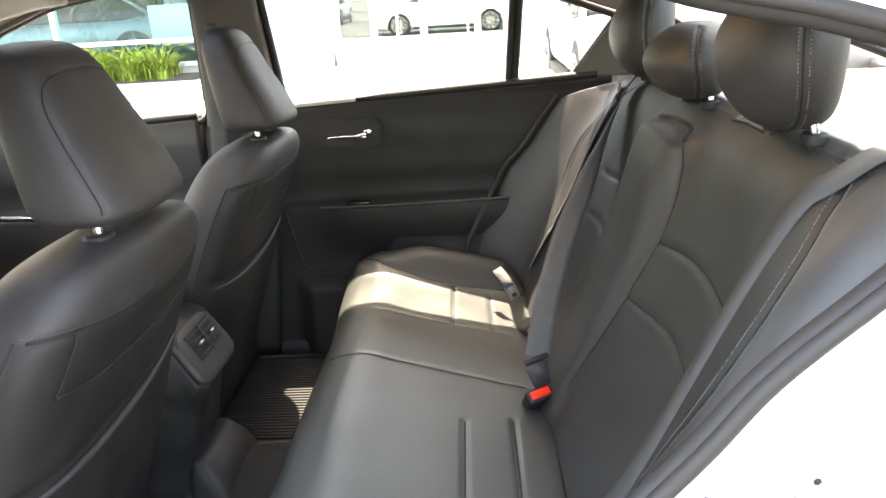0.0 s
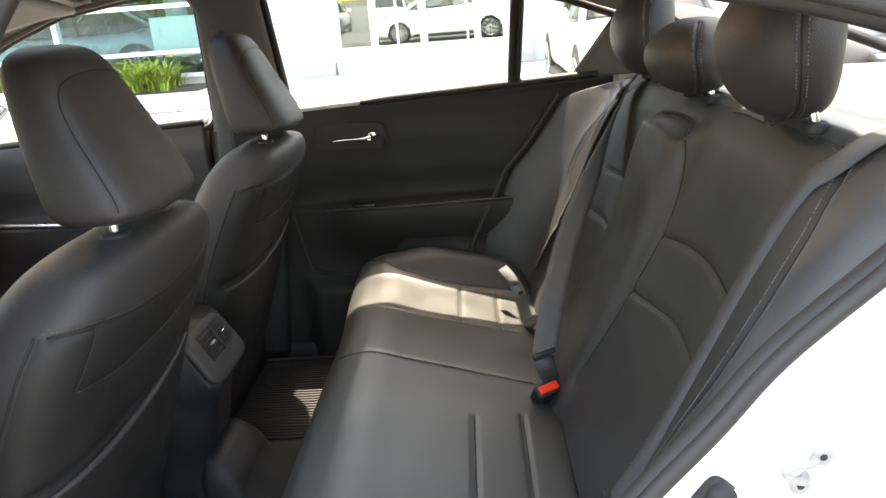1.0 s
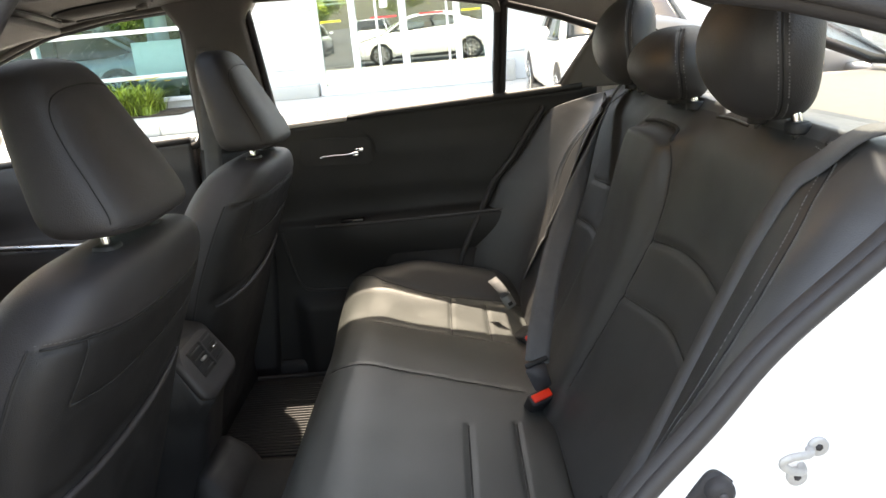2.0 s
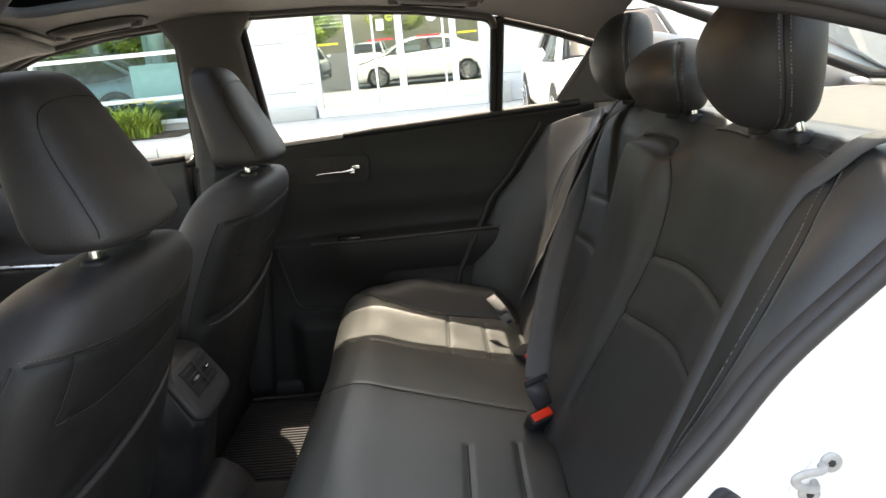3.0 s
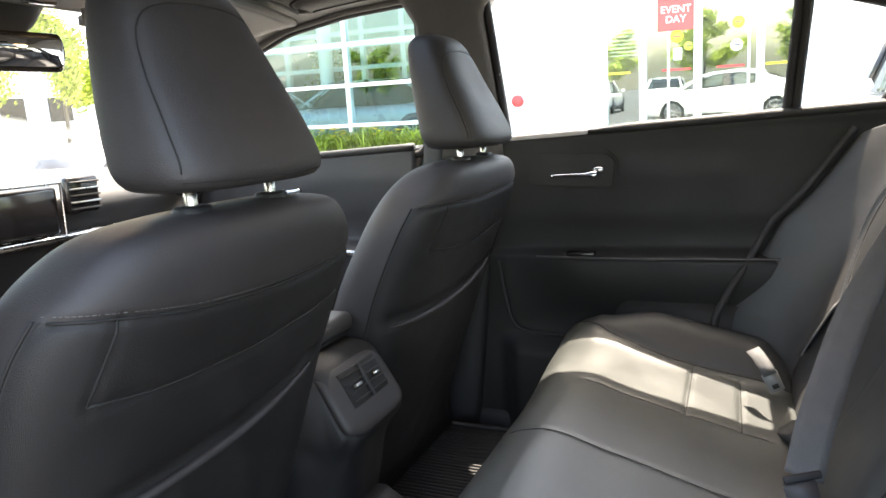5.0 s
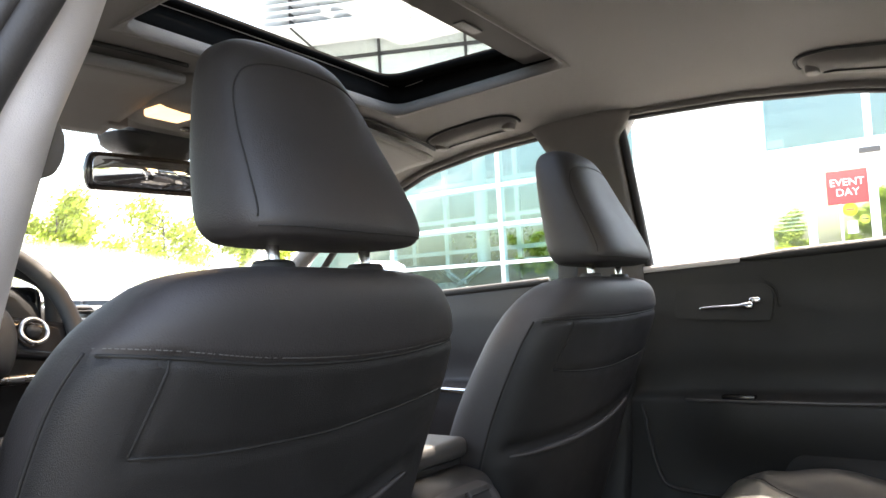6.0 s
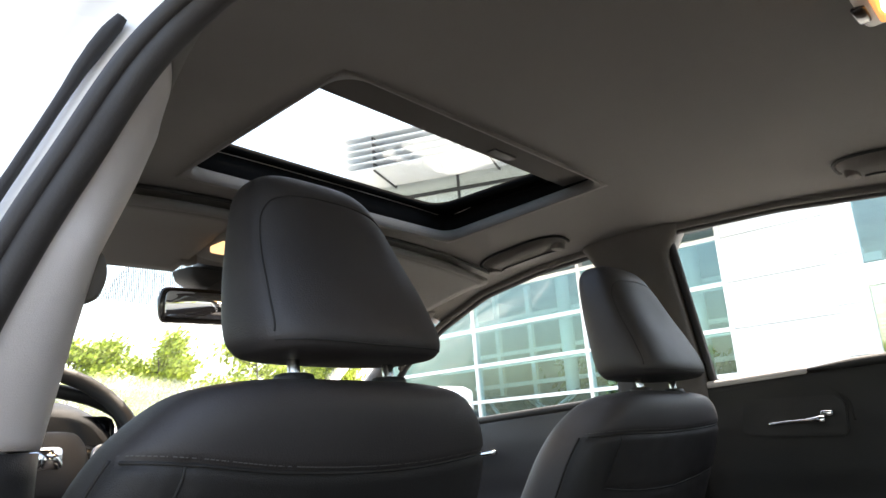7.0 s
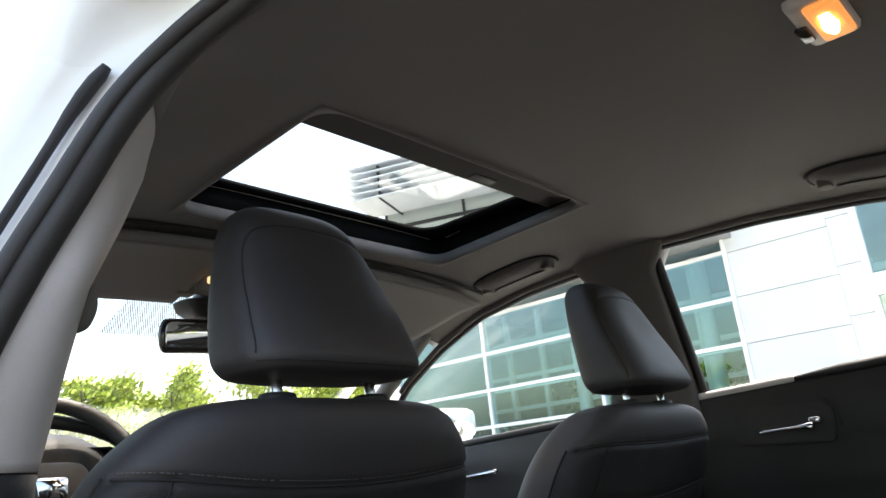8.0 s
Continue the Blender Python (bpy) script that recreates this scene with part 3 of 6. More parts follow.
def back_x(y, z):
    """The front face of the backrest."""
    a = abs(y)
    x = 0.335 + 0.475 * (z - 0.55)
    x += 0.020 * math.exp(-((a - 0.28) / 0.13) ** 2) * math.exp(-((z - 0.8) / 0.2) ** 4)         # hollows of the outer seats
    x -= 0.048 * smoothstep(0.42, 0.60, a) * math.exp(-((z - 0.78) / 0.25) ** 4)       # outer bolsters
    mid = abs(y - 0.06)
    x -= (0.020 + 0.026 * smoothstep(0.80, 1.0, z)) / (1 + math.exp((mid - 0.135) / 0.010)) * (1 if z < 1.022 else math.exp(-((z - 1.022) / 0.018) ** 2))   # armrest panel
    x += 1.6 * max(0.0, z - 1.02) ** 1.55                                                           # rolls back at the top
    return x


TOPZ = 1.088
far_edge = curve1([(0.45, 0.125), (0.64, 0.162), (0.70, 0.192), (0.785, 0.240), (0.84, 0.268), (0.90, 0.325), (0.985, 0.385), (1.056, 0.436), (1.10, 0.47)])   # line where the far door ends


def back_f(u, v):
    y = -0.692 + 1.384 * u
    a = abs(y)
    ztop = TOPZ - 0.050 * max(0, (a - 0.50) / 0.16) ** 2 - 0.012 * math.exp(-((a - 0.14) / 0.02) ** 2)
    z = 0.50 + (ztop - 0.50) * min(1.0, v / 0.86)
    x = back_x(y, z)
    if v > 0.86:
        t = (v - 0.86) / 0.14
        x += 0.11 * t
        z -= 0.012 * t * t
    if y > 0:
        x += (far_edge(z) + 0.012 - x) * smoothstep(0.565, 0.70, a) ** 1.3      # wraps forward to the far door
    else:
        x += 0.085 * max(0, (a - 0.59) / 0.10) ** 2
    return Vector((x, y, z))


bb = grid(back_f, 280, 150)
fwd = (-1, 0, 0)
seams_b = {
    "panel_l": spline([(-0.075, 0.58), (-0.085, 0.66), (-0.099, 0.76), (-0.108, 0.875), (-0.085, 0.976), (-0.07, 1.02)], 50),
    "panel_r": spline([(0.165, 0.56), (0.19, 0.68), (0.205, 0.80), (0.205, 0.92), (0.175, 1.02)], 50),
    "h1": spline([(-0.108, 0.865), (-0.20, 0.875), (-0.29, 0.875), (-0.43, 0.872)], 40),
    "h2": spline([(-0.10, 0.764), (-0.21, 0.774), (-0.31, 0.780), (-0.44, 0.778)], 40),
    "h3": spline([(0.205, 0.865), (0.30, 0.875), (0.43, 0.872)], 40),
    "h4": spline([(0.195, 0.764), (0.31, 0.780), (0.44, 0.778)], 40),
    **{"bolster_" + n: spline([(m * 0.465, 0.60), (m * 0.50, 0.67), (m * 0.54, 0.745), (m * 0.578, 0.831), (m * 0.588, 0.918), (m * 0.573, 0.982), (m * 0.545, 1.03), (m * 0.515, 1.06), (m * 0.465, 1.072)], 80) for n, m in (("l", -1), ("r", 1))},
}
for key, line in seams_b.items():
    groove(bb, line, (1, 2), fwd, 0.006, 0.004)
lines_b = {k: onto(bb, l, (1, 2), fwd, 0.0004) for k, l in seams_b.items()}
second = {k: onto(bb, [(a * 1.018, b + 0.004) for a, b in seams_b[k]], (1, 2), fwd, 0.0004) for k in ("bolster_l", "bolster_r")}
third = {k: onto(bb, [(a * 0.982, b - 0.004) for a, b in seams_b[k]], (1, 2), fwd, 0.0004) for k in ("bolster_l", "bolster_r")}
fold = spline([(0.185, 1.034), (0.13, 1.039), (0.05, 1.040), (-0.02, 1.037), (-0.062, 1.026)], 24)
groove(bb, fold, (1, 2), fwd, 0.008, 0.010)
fold_line = onto(bb, fold, (1, 2), fwd, 0.001)
belt_l = onto(bb, spline([(-0.515, 1.066), (-0.495, 1.052), (-0.478, 1.030), (-0.467, 0.985), (-0.462, 0.94), (-0.460, 0.85), (-0.467, 0.76), (-0.463, 0.70), (-0.445, 0.62), (-0.43, 0.57)], 70), (1, 2), fwd, 0.003)
belt_r = onto(bb, spline([(0.585, 1.045), (0.555, 1.02), (0.535, 0.94), (0.52, 0.82), (0.53, 0.68), (0.55, 0.60)], 70), (1, 2), fwd, 0.004)
slit = onto(bb, spline([(-0.12, 1.068), (-0.18, 1.070), (-0.25, 1.068)], 16), (1, 2), fwd, -0.002)
ext = bmesh.ops.extrude_face_region(bb, geom=bb.faces[:])
for v in [g for g in ext["geom"] if isinstance(g, bmesh.types.BMVert)]:
    v.co.x, v.co.z = 0.69, min(v.co.z, 1.06)
backrest = part("backrest", bb, LEATHER_B, bench, "leather backrest with sewn panels and side bolsters")
backrest.data.materials.append(SIDEVINYL)
bol_z = curve1([(z, -y) for y, z in seams_b["bolster_l"][:60]])
for pg in backrest.data.polygons:
    if pg.center.x < 0.68 and (abs(pg.center.y) > bol_z(pg.center.z) or pg.center.z > 1.072):
        pg.material_index = 1
for key in seams_b:
    part("seam", tube(lines_b[key], 0.0013, 6), SEAMDARK, backrest)
for key in second:
    part("stitching", stitches(second[key], r=0.00075), THREADLIGHT, backrest, "grey double stitching")
    part("stitching", stitches(third[key], r=0.00075), THREADLIGHT, backrest, "grey double stitching")
# dark tube drawn as the armrest fold's shadow, and child-seat tether slots
part("pull_tab", tube(fold_line, 0.0045, 8), SEAMDARK, backrest, "dark strip for the shadow in the armrest fold")
part("tether_slit", tube(slit, 0.0035, 8), SEAMDARK, backrest)



def rear_headrest(yc, w, h, x, z0):
    posts(bench, x + 0.034, z0 + 0.016, z0 + 0.07, yc, 0.06, 0.012, 0.66)
    rows = []
    for k in range(15):
        a = math.pi * (k / 14 - 0.5)
        q, hgt = math.cos(a), 0.5 + 0.5 * math.sin(a)
        full = max(q, 0.02) ** (0.62 if a < 0 else 0.72)
        rows.append((x + 0.020 - 0.020 * math.sin(math.pi * hgt) ** 1.2 + 0.004 * hgt, yc, z0 + 0.018 + (h + 0.012) * hgt, 0.066 * full, w * full * (1.0 if hgt > 0.45 else 0.90 + 0.10 * hgt / 0.45)))
    bm = loft(rows, 120, 90, 0.88)
    sl = spline([(x + 0.010, z0 + 0.024), (x - 0.004, z0 + 0.03 + h * 0.22), (x - 0.012, z0 + 0.03 + h * 0.5), (x - 0.006, z0 + 0.03 + h * 0.78), (x + 0.010, z0 + 0.03 + h * 0.965)], 50)
    ls = []
    for s in (-1, 1):
        groove(bm, sl, (0, 2), (0, s, 0), 0.004, 0.003)
        ls.append((onto(bm, sl, (0, 2), (0, s, 0), 0.0004), onto(bm, [(a + 0.006, b) for a, b in sl], (0, 2), (0, s, 0), 0.0005), onto(bm, [(a - 0.006, b) for a, b in sl], (0, 2), (0, s, 0), 0.0005)))
    hp = part("headrest", bm, LEATHER, bench, "rounded black leather headrest with double stitching")
    for c, a, b in ls:
        part("seam", tube(c, 0.0011, 6), SEAMDARK, hp)
        part("stitching", stitches(a, r=0.00075), THREADLIGHT, hp)
        part("stitching", stitches(b, r=0.00075), THREADLIGHT, hp)


rear_headrest(-0.335, 0.116, 0.176, 0.567, 1.072)
rear_headrest(0.06, 0.122, 0.120, 0.565, 1.066)
rear_headrest(0.42, 0.114, 0.182, 0.567, 1.072)

# ---- seat belts ----
left_belt = thing("seat_belt", "dark grey webbing seat belt lying down the backrest", "seat belt", "rear seat belts")
top_l = [(0.70, -0.610, 1.080), (0.665, -0.585, 1.097), (0.63, -0.552, 1.098), (0.605, -0.528, 1.088)]
run_l = spline(top_l + [tuple(q) for q in belt_l[6::9]], 90)
part("webbing", strap(run_l, [tuple(Vector((0.45, 0.9, 0.0)).lerp(Vector((0.2, 1, 0.1)), smoothstep(0.05, 0.4, i / 89))) for i in range(90)], 0.048), WEBBING, left_belt)
part("belt_guide", box(0.655, 0.70, -0.64, -0.56, 1.055, 1.09, 0.008), PLASTIC, left_belt, "black belt guide on the shelf edge")
part("end_anchor", box(0.335, 0.36, -0.425, -0.385, 0.545, 0.56, 0.004), PLASTIC, left_belt)
mid_belt = thing("seat_belt", "dark grey webbing seat belt clipped into the centre buckle", "seat belt", "rear seat belts")
mid_line = spline([(0.66, 0.50, 1.06), (0.60, 0.495, 1.092), (0.55, 0.475, 1.055), (0.46, 0.345, 0.92), (0.365, 0.185, 0.78), (0.312, 0.055, 0.67), (0.292, 0.0, 0.60)], 60)
part("webbing", strap(mid_line, [tuple(Vector((0.25, 1, 0.0)).lerp(Vector((0.9, -0.25, -0.45)), smoothstep(0.35, 0.75, i / 59))) for i in range(60)], 0.048), WEBBING, mid_belt)
part("tongue", prism(rounded([(-0.018, -0.035), (0.018, -0.035), (0.022, 0.012), (-0.022, 0.012)], 0.006), "y", -0.0015, 0.0015), GREYPLASTIC, mid_belt, "steel belt tongue").matrix_basis = pose(0.290, -0.012, 0.585, -28, -10, 20)
part("tongue_cover", box(-0.025, 0.025, -0.004, 0.004, -0.004, 0.007, 0.003), PLASTIC, mid_belt).matrix_basis = pose(0.291, -0.004, 0.600, -28, -10, 20)
part("belt_guide", box(0.64, 0.69, 0.46, 0.54, 1.058, 1.092, 0.008), PLASTIC, mid_belt, "black belt guide on the shelf edge")
right_belt = thing("seat_belt", "dark webbing seat belt hanging beside the far seat", "seat belt", "rear seat belts")
part("webbing", strap([(0.68, 0.61, 1.05), (0.64, 0.60, 1.082), *belt_r], (0.25, 1, 0.1), 0.048), WEBBING, right_belt)
part("belt_guide", box(0.655, 0.70, 0.56, 0.64, 1.055, 1.09, 0.008), PLASTIC, right_belt, "black belt guide on the shelf edge")
part("end_anchor", box(0.335, 0.36, 0.53, 0.57, 0.585, 0.60, 0.004), PLASTIC, right_belt)


def buckle(x, y, z, rx, ry, rz, label):
    b = thing("belt_buckle", label, "belt buckle", "belt buckles")
    part("body", box(-0.026, 0.026, -0.014, 0.014, -0.055, 0.02, 0.006), PLASTIC, b)
    part("button", box(-0.021, 0.021, -0.0085, 0.0085, 0.017, 0.0245, 0.003), REDPLASTIC, b, "red release button")
    part("stalk", box(-0.012, 0.012, -0.004, 0.004, -0.12, -0.05, 0.003), PLASTIC, b)
    b.matrix_basis = pose(x, y, z, rx, ry, rz)
    return b


buckle(0.290, -0.036, 0.535, 38, -8, 25, "black seat belt buckle with a red release button")
buckle(0.308, 0.335, 0.515, 68, -25, 30, "black seat belt buckle with a red release button")
tong = thing("belt_tongue", "dull metal belt tongue resting on the seat", "belt tongue")
pl = part("plate", prism(rounded([(-0.024, -0.04), (0.024, -0.04), (0.028, 0.03), (-0.028, 0.03)], 0.006), "z", -0.0012, 0.0012), TONGUE, tong)
part("slot", prism(rounded([(-0.011, -0.030), (0.011, -0.030), (0.011, -0.014), (-0.011, -0.014)], 0.003), "z", 0.0013, 0.0018), SEAMDARK, pl)
part("webbing_end", strap([(0, 0.018, 0.003), (0, 0.05, 0.0), (0.0, 0.09, -0.02), (0.0, 0.12, -0.05)], (1, 0, 0), 0.046), WEBBING, tong)
tong.matrix_basis = pose(0.266, 0.42, 0.580, 62, -20, 22) @ Matrix.Scale(0.55, 4)

# ---- far side: doors, pillars, windows ----
def door_panel(x0, x1, mir=1, slope=0.08):
    """The trim of a door: sill, armrest with a grip hollow, map pocket."""
    def f(u, v):
        z = 0.22 + (belt(x0) - 0.22) * v
        x = x0 - slope * (1.0 - v) * (1 - u) + (x1 - x0) * u
        z += (belt(x) - belt(x0)) * v
        y = side(z) - 0.002
        fore = smoothstep(x0 + 0.06, x0 + 0.24, x)
        ledge = 0.752 + 0.012 * smoothstep(x0, x1, x)
        arm = smoothstep(0.56, 0.735, z) * (1 - smoothstep(ledge - 0.006, ledge + 0.016, z))
        y -= 0.052 * arm * (0.25 + 0.75 * fore)
        y += 0.006 * math.exp(-((z - ledge - 0.05) / 0.04) ** 2) * fore
        y -= 0.008 * (1 - smoothstep(0.93, 1.0, z)) * smoothstep(0.78, 0.86, z)
        y -= 0.035 * (1 - smoothstep(0.50, 0.56, z)) * smoothstep(x0 + 0.02, x0 + 0.08, x)
        y -= 0.014 * smoothstep(belt(x) - 0.20, belt(x) - 0.012, z)
        if z > belt(x) - 0.012:
            y += 0.03 * ((z - belt(x) + 0.012) / 0.012) ** 2
        return Vector((x, mir * y, z))
    return shell(f, 90, 120, (0, mir * 0.05, 0))


def side_pane(outline, mir, off=0.012, thick=0.004):
    """A pane that follows the lean of the side."""
    bm = bmesh.new()
    A = [bm.verts.new((x, mir * (side(z) + off), z)) for x, z in outline]
    B = [bm.verts.new((x, mir * (side(z) + off + thick), z)) for x, z in outline]
    bm.faces.new(A)
    bm.faces.new(B[::-1])
    for i in range(len(A)):
        j = (i + 1) % len(A)
        bm.faces.new((A[i], A[j], B[j], B[i]))
    return bm


def rim3(outline, mir, off=0.0):
    return [(x, mir * (side(z) + off), z) for x, z in outline]


rear_glass_line = rounded([(-0.325, belt(-0.325) - 0.022), (0.285, belt(0.285) - 0.022), (0.302, 1.309), (0.1, 1.346), (-0.1, 1.364), (-0.345, 1.370)], 0.03, 5)
quarter_line = rounded([(0.302, belt(0.302) - 0.022), (0.445, belt(0.455) - 0.022), (0.565, 1.222), (0.45, 1.265), (0.318, 1.305)], 0.012, 4)
front_glass_line = rounded([(-0.545, belt(-0.545) - 0.022), (-0.515, 1.362), (-0.70, 1.350), (-0.88, 1.322), (-1.05, 1.262), (-1.22, 1.18), (-1.34, 1.085), (-1.33, belt(-1.33) - 0.022)], 0.03, 5)

door_1 = thing("door_1", "closed rear passenger door with a black moulded trim panel", "car door", kind="structure")
part("trim_panel", door_panel(-0.375, 0.56), DOORTRIM, door_1)
hb = part("handle_bezel", prism(rounded([(-0.272, 0.921), (-0.072, 0.912), (-0.066, 0.975), (-0.085, 0.990), (-0.262, 0.994)], 0.018), "y", 0.6945, 0.72, 0.0025), VINYL_D, door_1, "black handle surround", smooth=False)
part("pull_lever", tube(spline([(-0.214, 0.686, 0.943), (-0.165, 0.680, 0.945), (-0.125, 0.674, 0.946), (-0.104, 0.676, 0.947)], 20), [0.0035 + 0.0055 * smoothstep(0.45, 0.9, i / 19) for i in range(20)], 10, squash=0.7), CHROME, hb, "chrome door handle")
part("lock_knob", box(-0.112, -0.088, 0.674, 0.692, 0.950, 0.962, 0.004), CHROME, hb, "small chrome lock lever")
dseam = spline([(-0.132, 1.038), (-0.112, 1.022), (-0.085, 0.998), (-0.064, 0.976), (-0.058, 0.940)], 24)
part("trim_joint", tube([(x, side(z) - 0.0125 - 0.002 * (z < 0.99), z) for x, z in dseam], 0.0028, 6), SEAMDARK, door_1, "joint between two trim pieces")
part("armrest_trim", tube(spline([(-0.25, 0.672, 0.752), (-0.1, 0.660, 0.7535), (0.1, 0.659, 0.757), (0.34, 0.661, 0.763)], 30), 0.003, 8), GREYPLASTIC, door_1)
part("window_switch", box(-0.175, -0.11, 0.664, 0.690, 0.756, 0.7645, 0.002), GLOSSBLACK, door_1)
part("speaker_grille", prism(rounded([(-0.12, 0.50), (0.22, 0.51), (0.27, 0.655), (-0.05, 0.655)], 0.035), "y", 0.672, 0.71, 0.004), VINYL_D, door_1, "dark grey speaker grille panel")
part("pocket_edge", tube(spline([(-0.352, 0.694, 0.735), (-0.338, 0.690, 0.66), (-0.318, 0.686, 0.585), (-0.285, 0.682, 0.562), (-0.20, 0.678, 0.558), (-0.13, 0.676, 0.556)], 30), 0.004, 8), PLASTIC, door_1, "raised rim of the door pocket")
part("sill_cap", tube([(x, side(belt(x)) - 0.008, belt(x) - 0.003) for x in np.linspace(-0.385, -0.130, 14)], 0.0085, 8), LIGHTTRIM, door_1)
part("sill_cap", tube([(x, side(belt(x)) - 0.008, belt(x) - 0.003) for x in np.linspace(-0.1295, 0.52, 60)], [0.004 + 0.007 * min(1, i / 8) for i in range(60)], 8), PLASTIC, door_1)

part("door_seal", tube([(far_edge(z) - 0.004, side(z) - 0.026 - 0.028 * (1 - smoothstep(0.72, 0.80, z)), z) for z in np.linspace(0.60, 1.03, 40)], 0.008, 10), RUBBER, door_1, "black rubber door seal")

door_2 = thing("door_2", "closed front passenger door with a black trim panel", "car door", kind="structure")
part("trim_panel", door_panel(-1.42, -0.575, slope=0.0), GREYPLASTIC, door_2)
part("armrest_trim", tube(spline([(-1.30, 0.640, 0.775), (-1.0, 0.632, 0.765), (-0.62, 0.632, 0.752)], 30), 0.008, 8), SATIN, door_2)
part("pull_lever", tube(spline([(-1.02, 0.68, 0.905), (-0.95, 0.668, 0.91), (-0.90, 0.668, 0.915)], 12), 0.007, 8), CHROME, door_2)
part("sill_cap", tube([(x, side(belt(x)) - 0.008, belt(x) - 0.003) for x in np.linspace(-1.4, -0.575, 30)], 0.011, 8), PLASTIC, door_2)


def b_pillar(mir, nm):
    pl = thing(nm, "pillar between the doors, upper cover darkened for shade, black below", "pillar trim", kind="structure")

    def fu(u, v):
        z = 0.99 + (1.385 - 0.99) * v
        xf, xr = -0.545 + 0.035 * v - 0.05 * max(0, v - 0.8) / 0.2, -0.334 - 0.020 * v + 0.05 * max(0, v - 0.84) / 0.16
        x = xf + (xr - xf) * u
        return Vector((x, mir * (side(z) - 0.020 - 0.02 * math.sin(math.pi * u) ** 0.7), z))
    # same trim as the near pillar; the far side's shade is in the darker colour
    part("upper_cover", shell(fu, 16, 30, (0, mir * 0.05, 0)), HEADLINER, pl, "upper cover, colour darkened for the shade on the far side")

    def fl(u, v):
        z = 0.30 + 0.69 * v
        x = (-0.615 + 0.065 * v) + 0.2 * u
        return Vector((x, mir * (side(z) - 0.012 - 0.025 * math.sin(math.pi * u) ** 0.6), z))
    part("lower_cover", shell(fl, 16, 20, (0, mir * 0.05, 0)), PLASTIC, pl, "black lower cover")
    part("belt_anchor", box(-0.485, -0.455, mir * 0.615, mir * 0.655, 1.19, 1.26, 0.008), HEADLINER, pl)
    part("belt", strap(spline([(-0.47, mir * 0.615, 1.22), (-0.475, mir * 0.62, 1.1), (-0.50, mir * 0.64, 0.9), (-0.52, mir * 0.645, 0.5)], 20), (1, 0, 0.1), 0.046), WEBBING, pl, "dark front seat belt")
    return pl


b_pillar(1, "pillar_right")

for k, (nm, line, lab) in enumerate((("window_1", rear_glass_line, "rear side window of clear glass in black rubber"), ("window_2", quarter_line, "small quarter window behind a black divider"), ("window_3", front_glass_line, "front side window of clear glass in black rubber"))):
    w = thing(nm, lab, "car window", kind="structure")
    p = part("pane", side_pane(line, 1), GLASS, w, smooth=False)
    p.visible_shadow = False
    part("seal", tube(rim3(line, 1, 0.002), 0.010, 8, closed=True), RUBBER, w, "black rubber seal")
    if k != 1:
        up_part = [q for q in line if q[1] > 1.12]
        part("frame_trim", tube([(x, side(z) - 0.010, z + 0.006) for x, z in up_part], 0.009, 8), HEADLINER, w)
div = part("window_divider", box(0.283, 0.315, side(1.08) + 0.0, side(1.08) + 0.03, 0, 1, 0.003), GLOSSBLACK, None)
dm = div.data
for v in dm.vertices:
    z = belt(0.29) + (1.315 - belt(0.29)) * v.co.z
    v.co.x += 0.018 * v.co.z - 0.003
    v.co.y = side(z) + (0.0 if v.co.y < side(1.08) + 0.015 else 0.028)
    v.co.z = z
tagged(div, "black divider bar between the rear side windows", "window divider", kind="structure")


# C pillars and rear
def c_pillar(mir, nm):
    def f(u, v):
        # u along the car, v from the belt up to the roof
        xa, xb = (0.455 + 0.115 * v if mir > 0 else 0.69 - 0.07 * v), 1.12 - 0.47 * v
        x = xa + (xb - xa) * u
        z = 1.07 + v * (max(win_top(min(x, 0.75)) - 0.0, 1.1) - 1.07 + 0.03 * u)
        y = side(z) - 0.012 - 0.10 * u * u
        return Vector((x, mir * y, z))
    # near pillar's base colour is raised to carry the skylight falling on it
    ob = part(nm, shell(f, 24, 20, (0, mir * 0.03, 0)), HEADLINER if mir > 0 else mat("skylit_pillar_trim", (0.72, 0.71, 0.70), 0.5, var=0.05, vscale=6, bump=0.2, bscale=800))
    tagged(ob, "grey fabric-covered rear roof pillar" if mir > 0 else "smooth rear roof pillar trim, colour paled for skylight", "pillar trim", kind="structure")


c_pillar(1, "pillar_rear_right")
c_pillar(-1, "pillar_rear_left")


def quarter_panel(mir, nm, x0):
    def f(u, v):
        x = x0 + (1.34 - x0) * u
        top = np.interp(x, [0.55, 0.75, 1.0, 1.34], [1.275, 1.235, 1.165, 1.075])
        z = 1.035 + (top - 1.035) * v
        return Vector((x, mir * (side(z) + 0.034 + 0.02 * (1 - v) - 0.03 * u * v), z))
    ob = part(nm, shell(f, 20, 12, (0, -mir * 0.02, 0)), PAINT)
    tagged(ob, "white painted rear quarter panel beside the rear window", "car panel", kind="structure")


quarter_panel(1, "quarter_panel_right", 0.585)
quarter_panel(-1, "quarter_panel_left", 0.74)
shelf = part("rear_shelf", shell(lambda u, v: Vector((0.64 + 0.62 * u, -0.62 + 1.24 * v, 1.075 - 0.015 * u)), 12, 12, (0, 0, -0.03)), mat("grey_felt", (0.13, 0.125, 0.12), 0.95, var=0.15, vscale=30, bump=0.6))
tagged(shelf, "grey felt parcel shelf behind the rear seats", "parcel shelf", kind="structure")
rear_win = thing("window_4", "sloping rear window of clear glass", "car window", kind="structure")
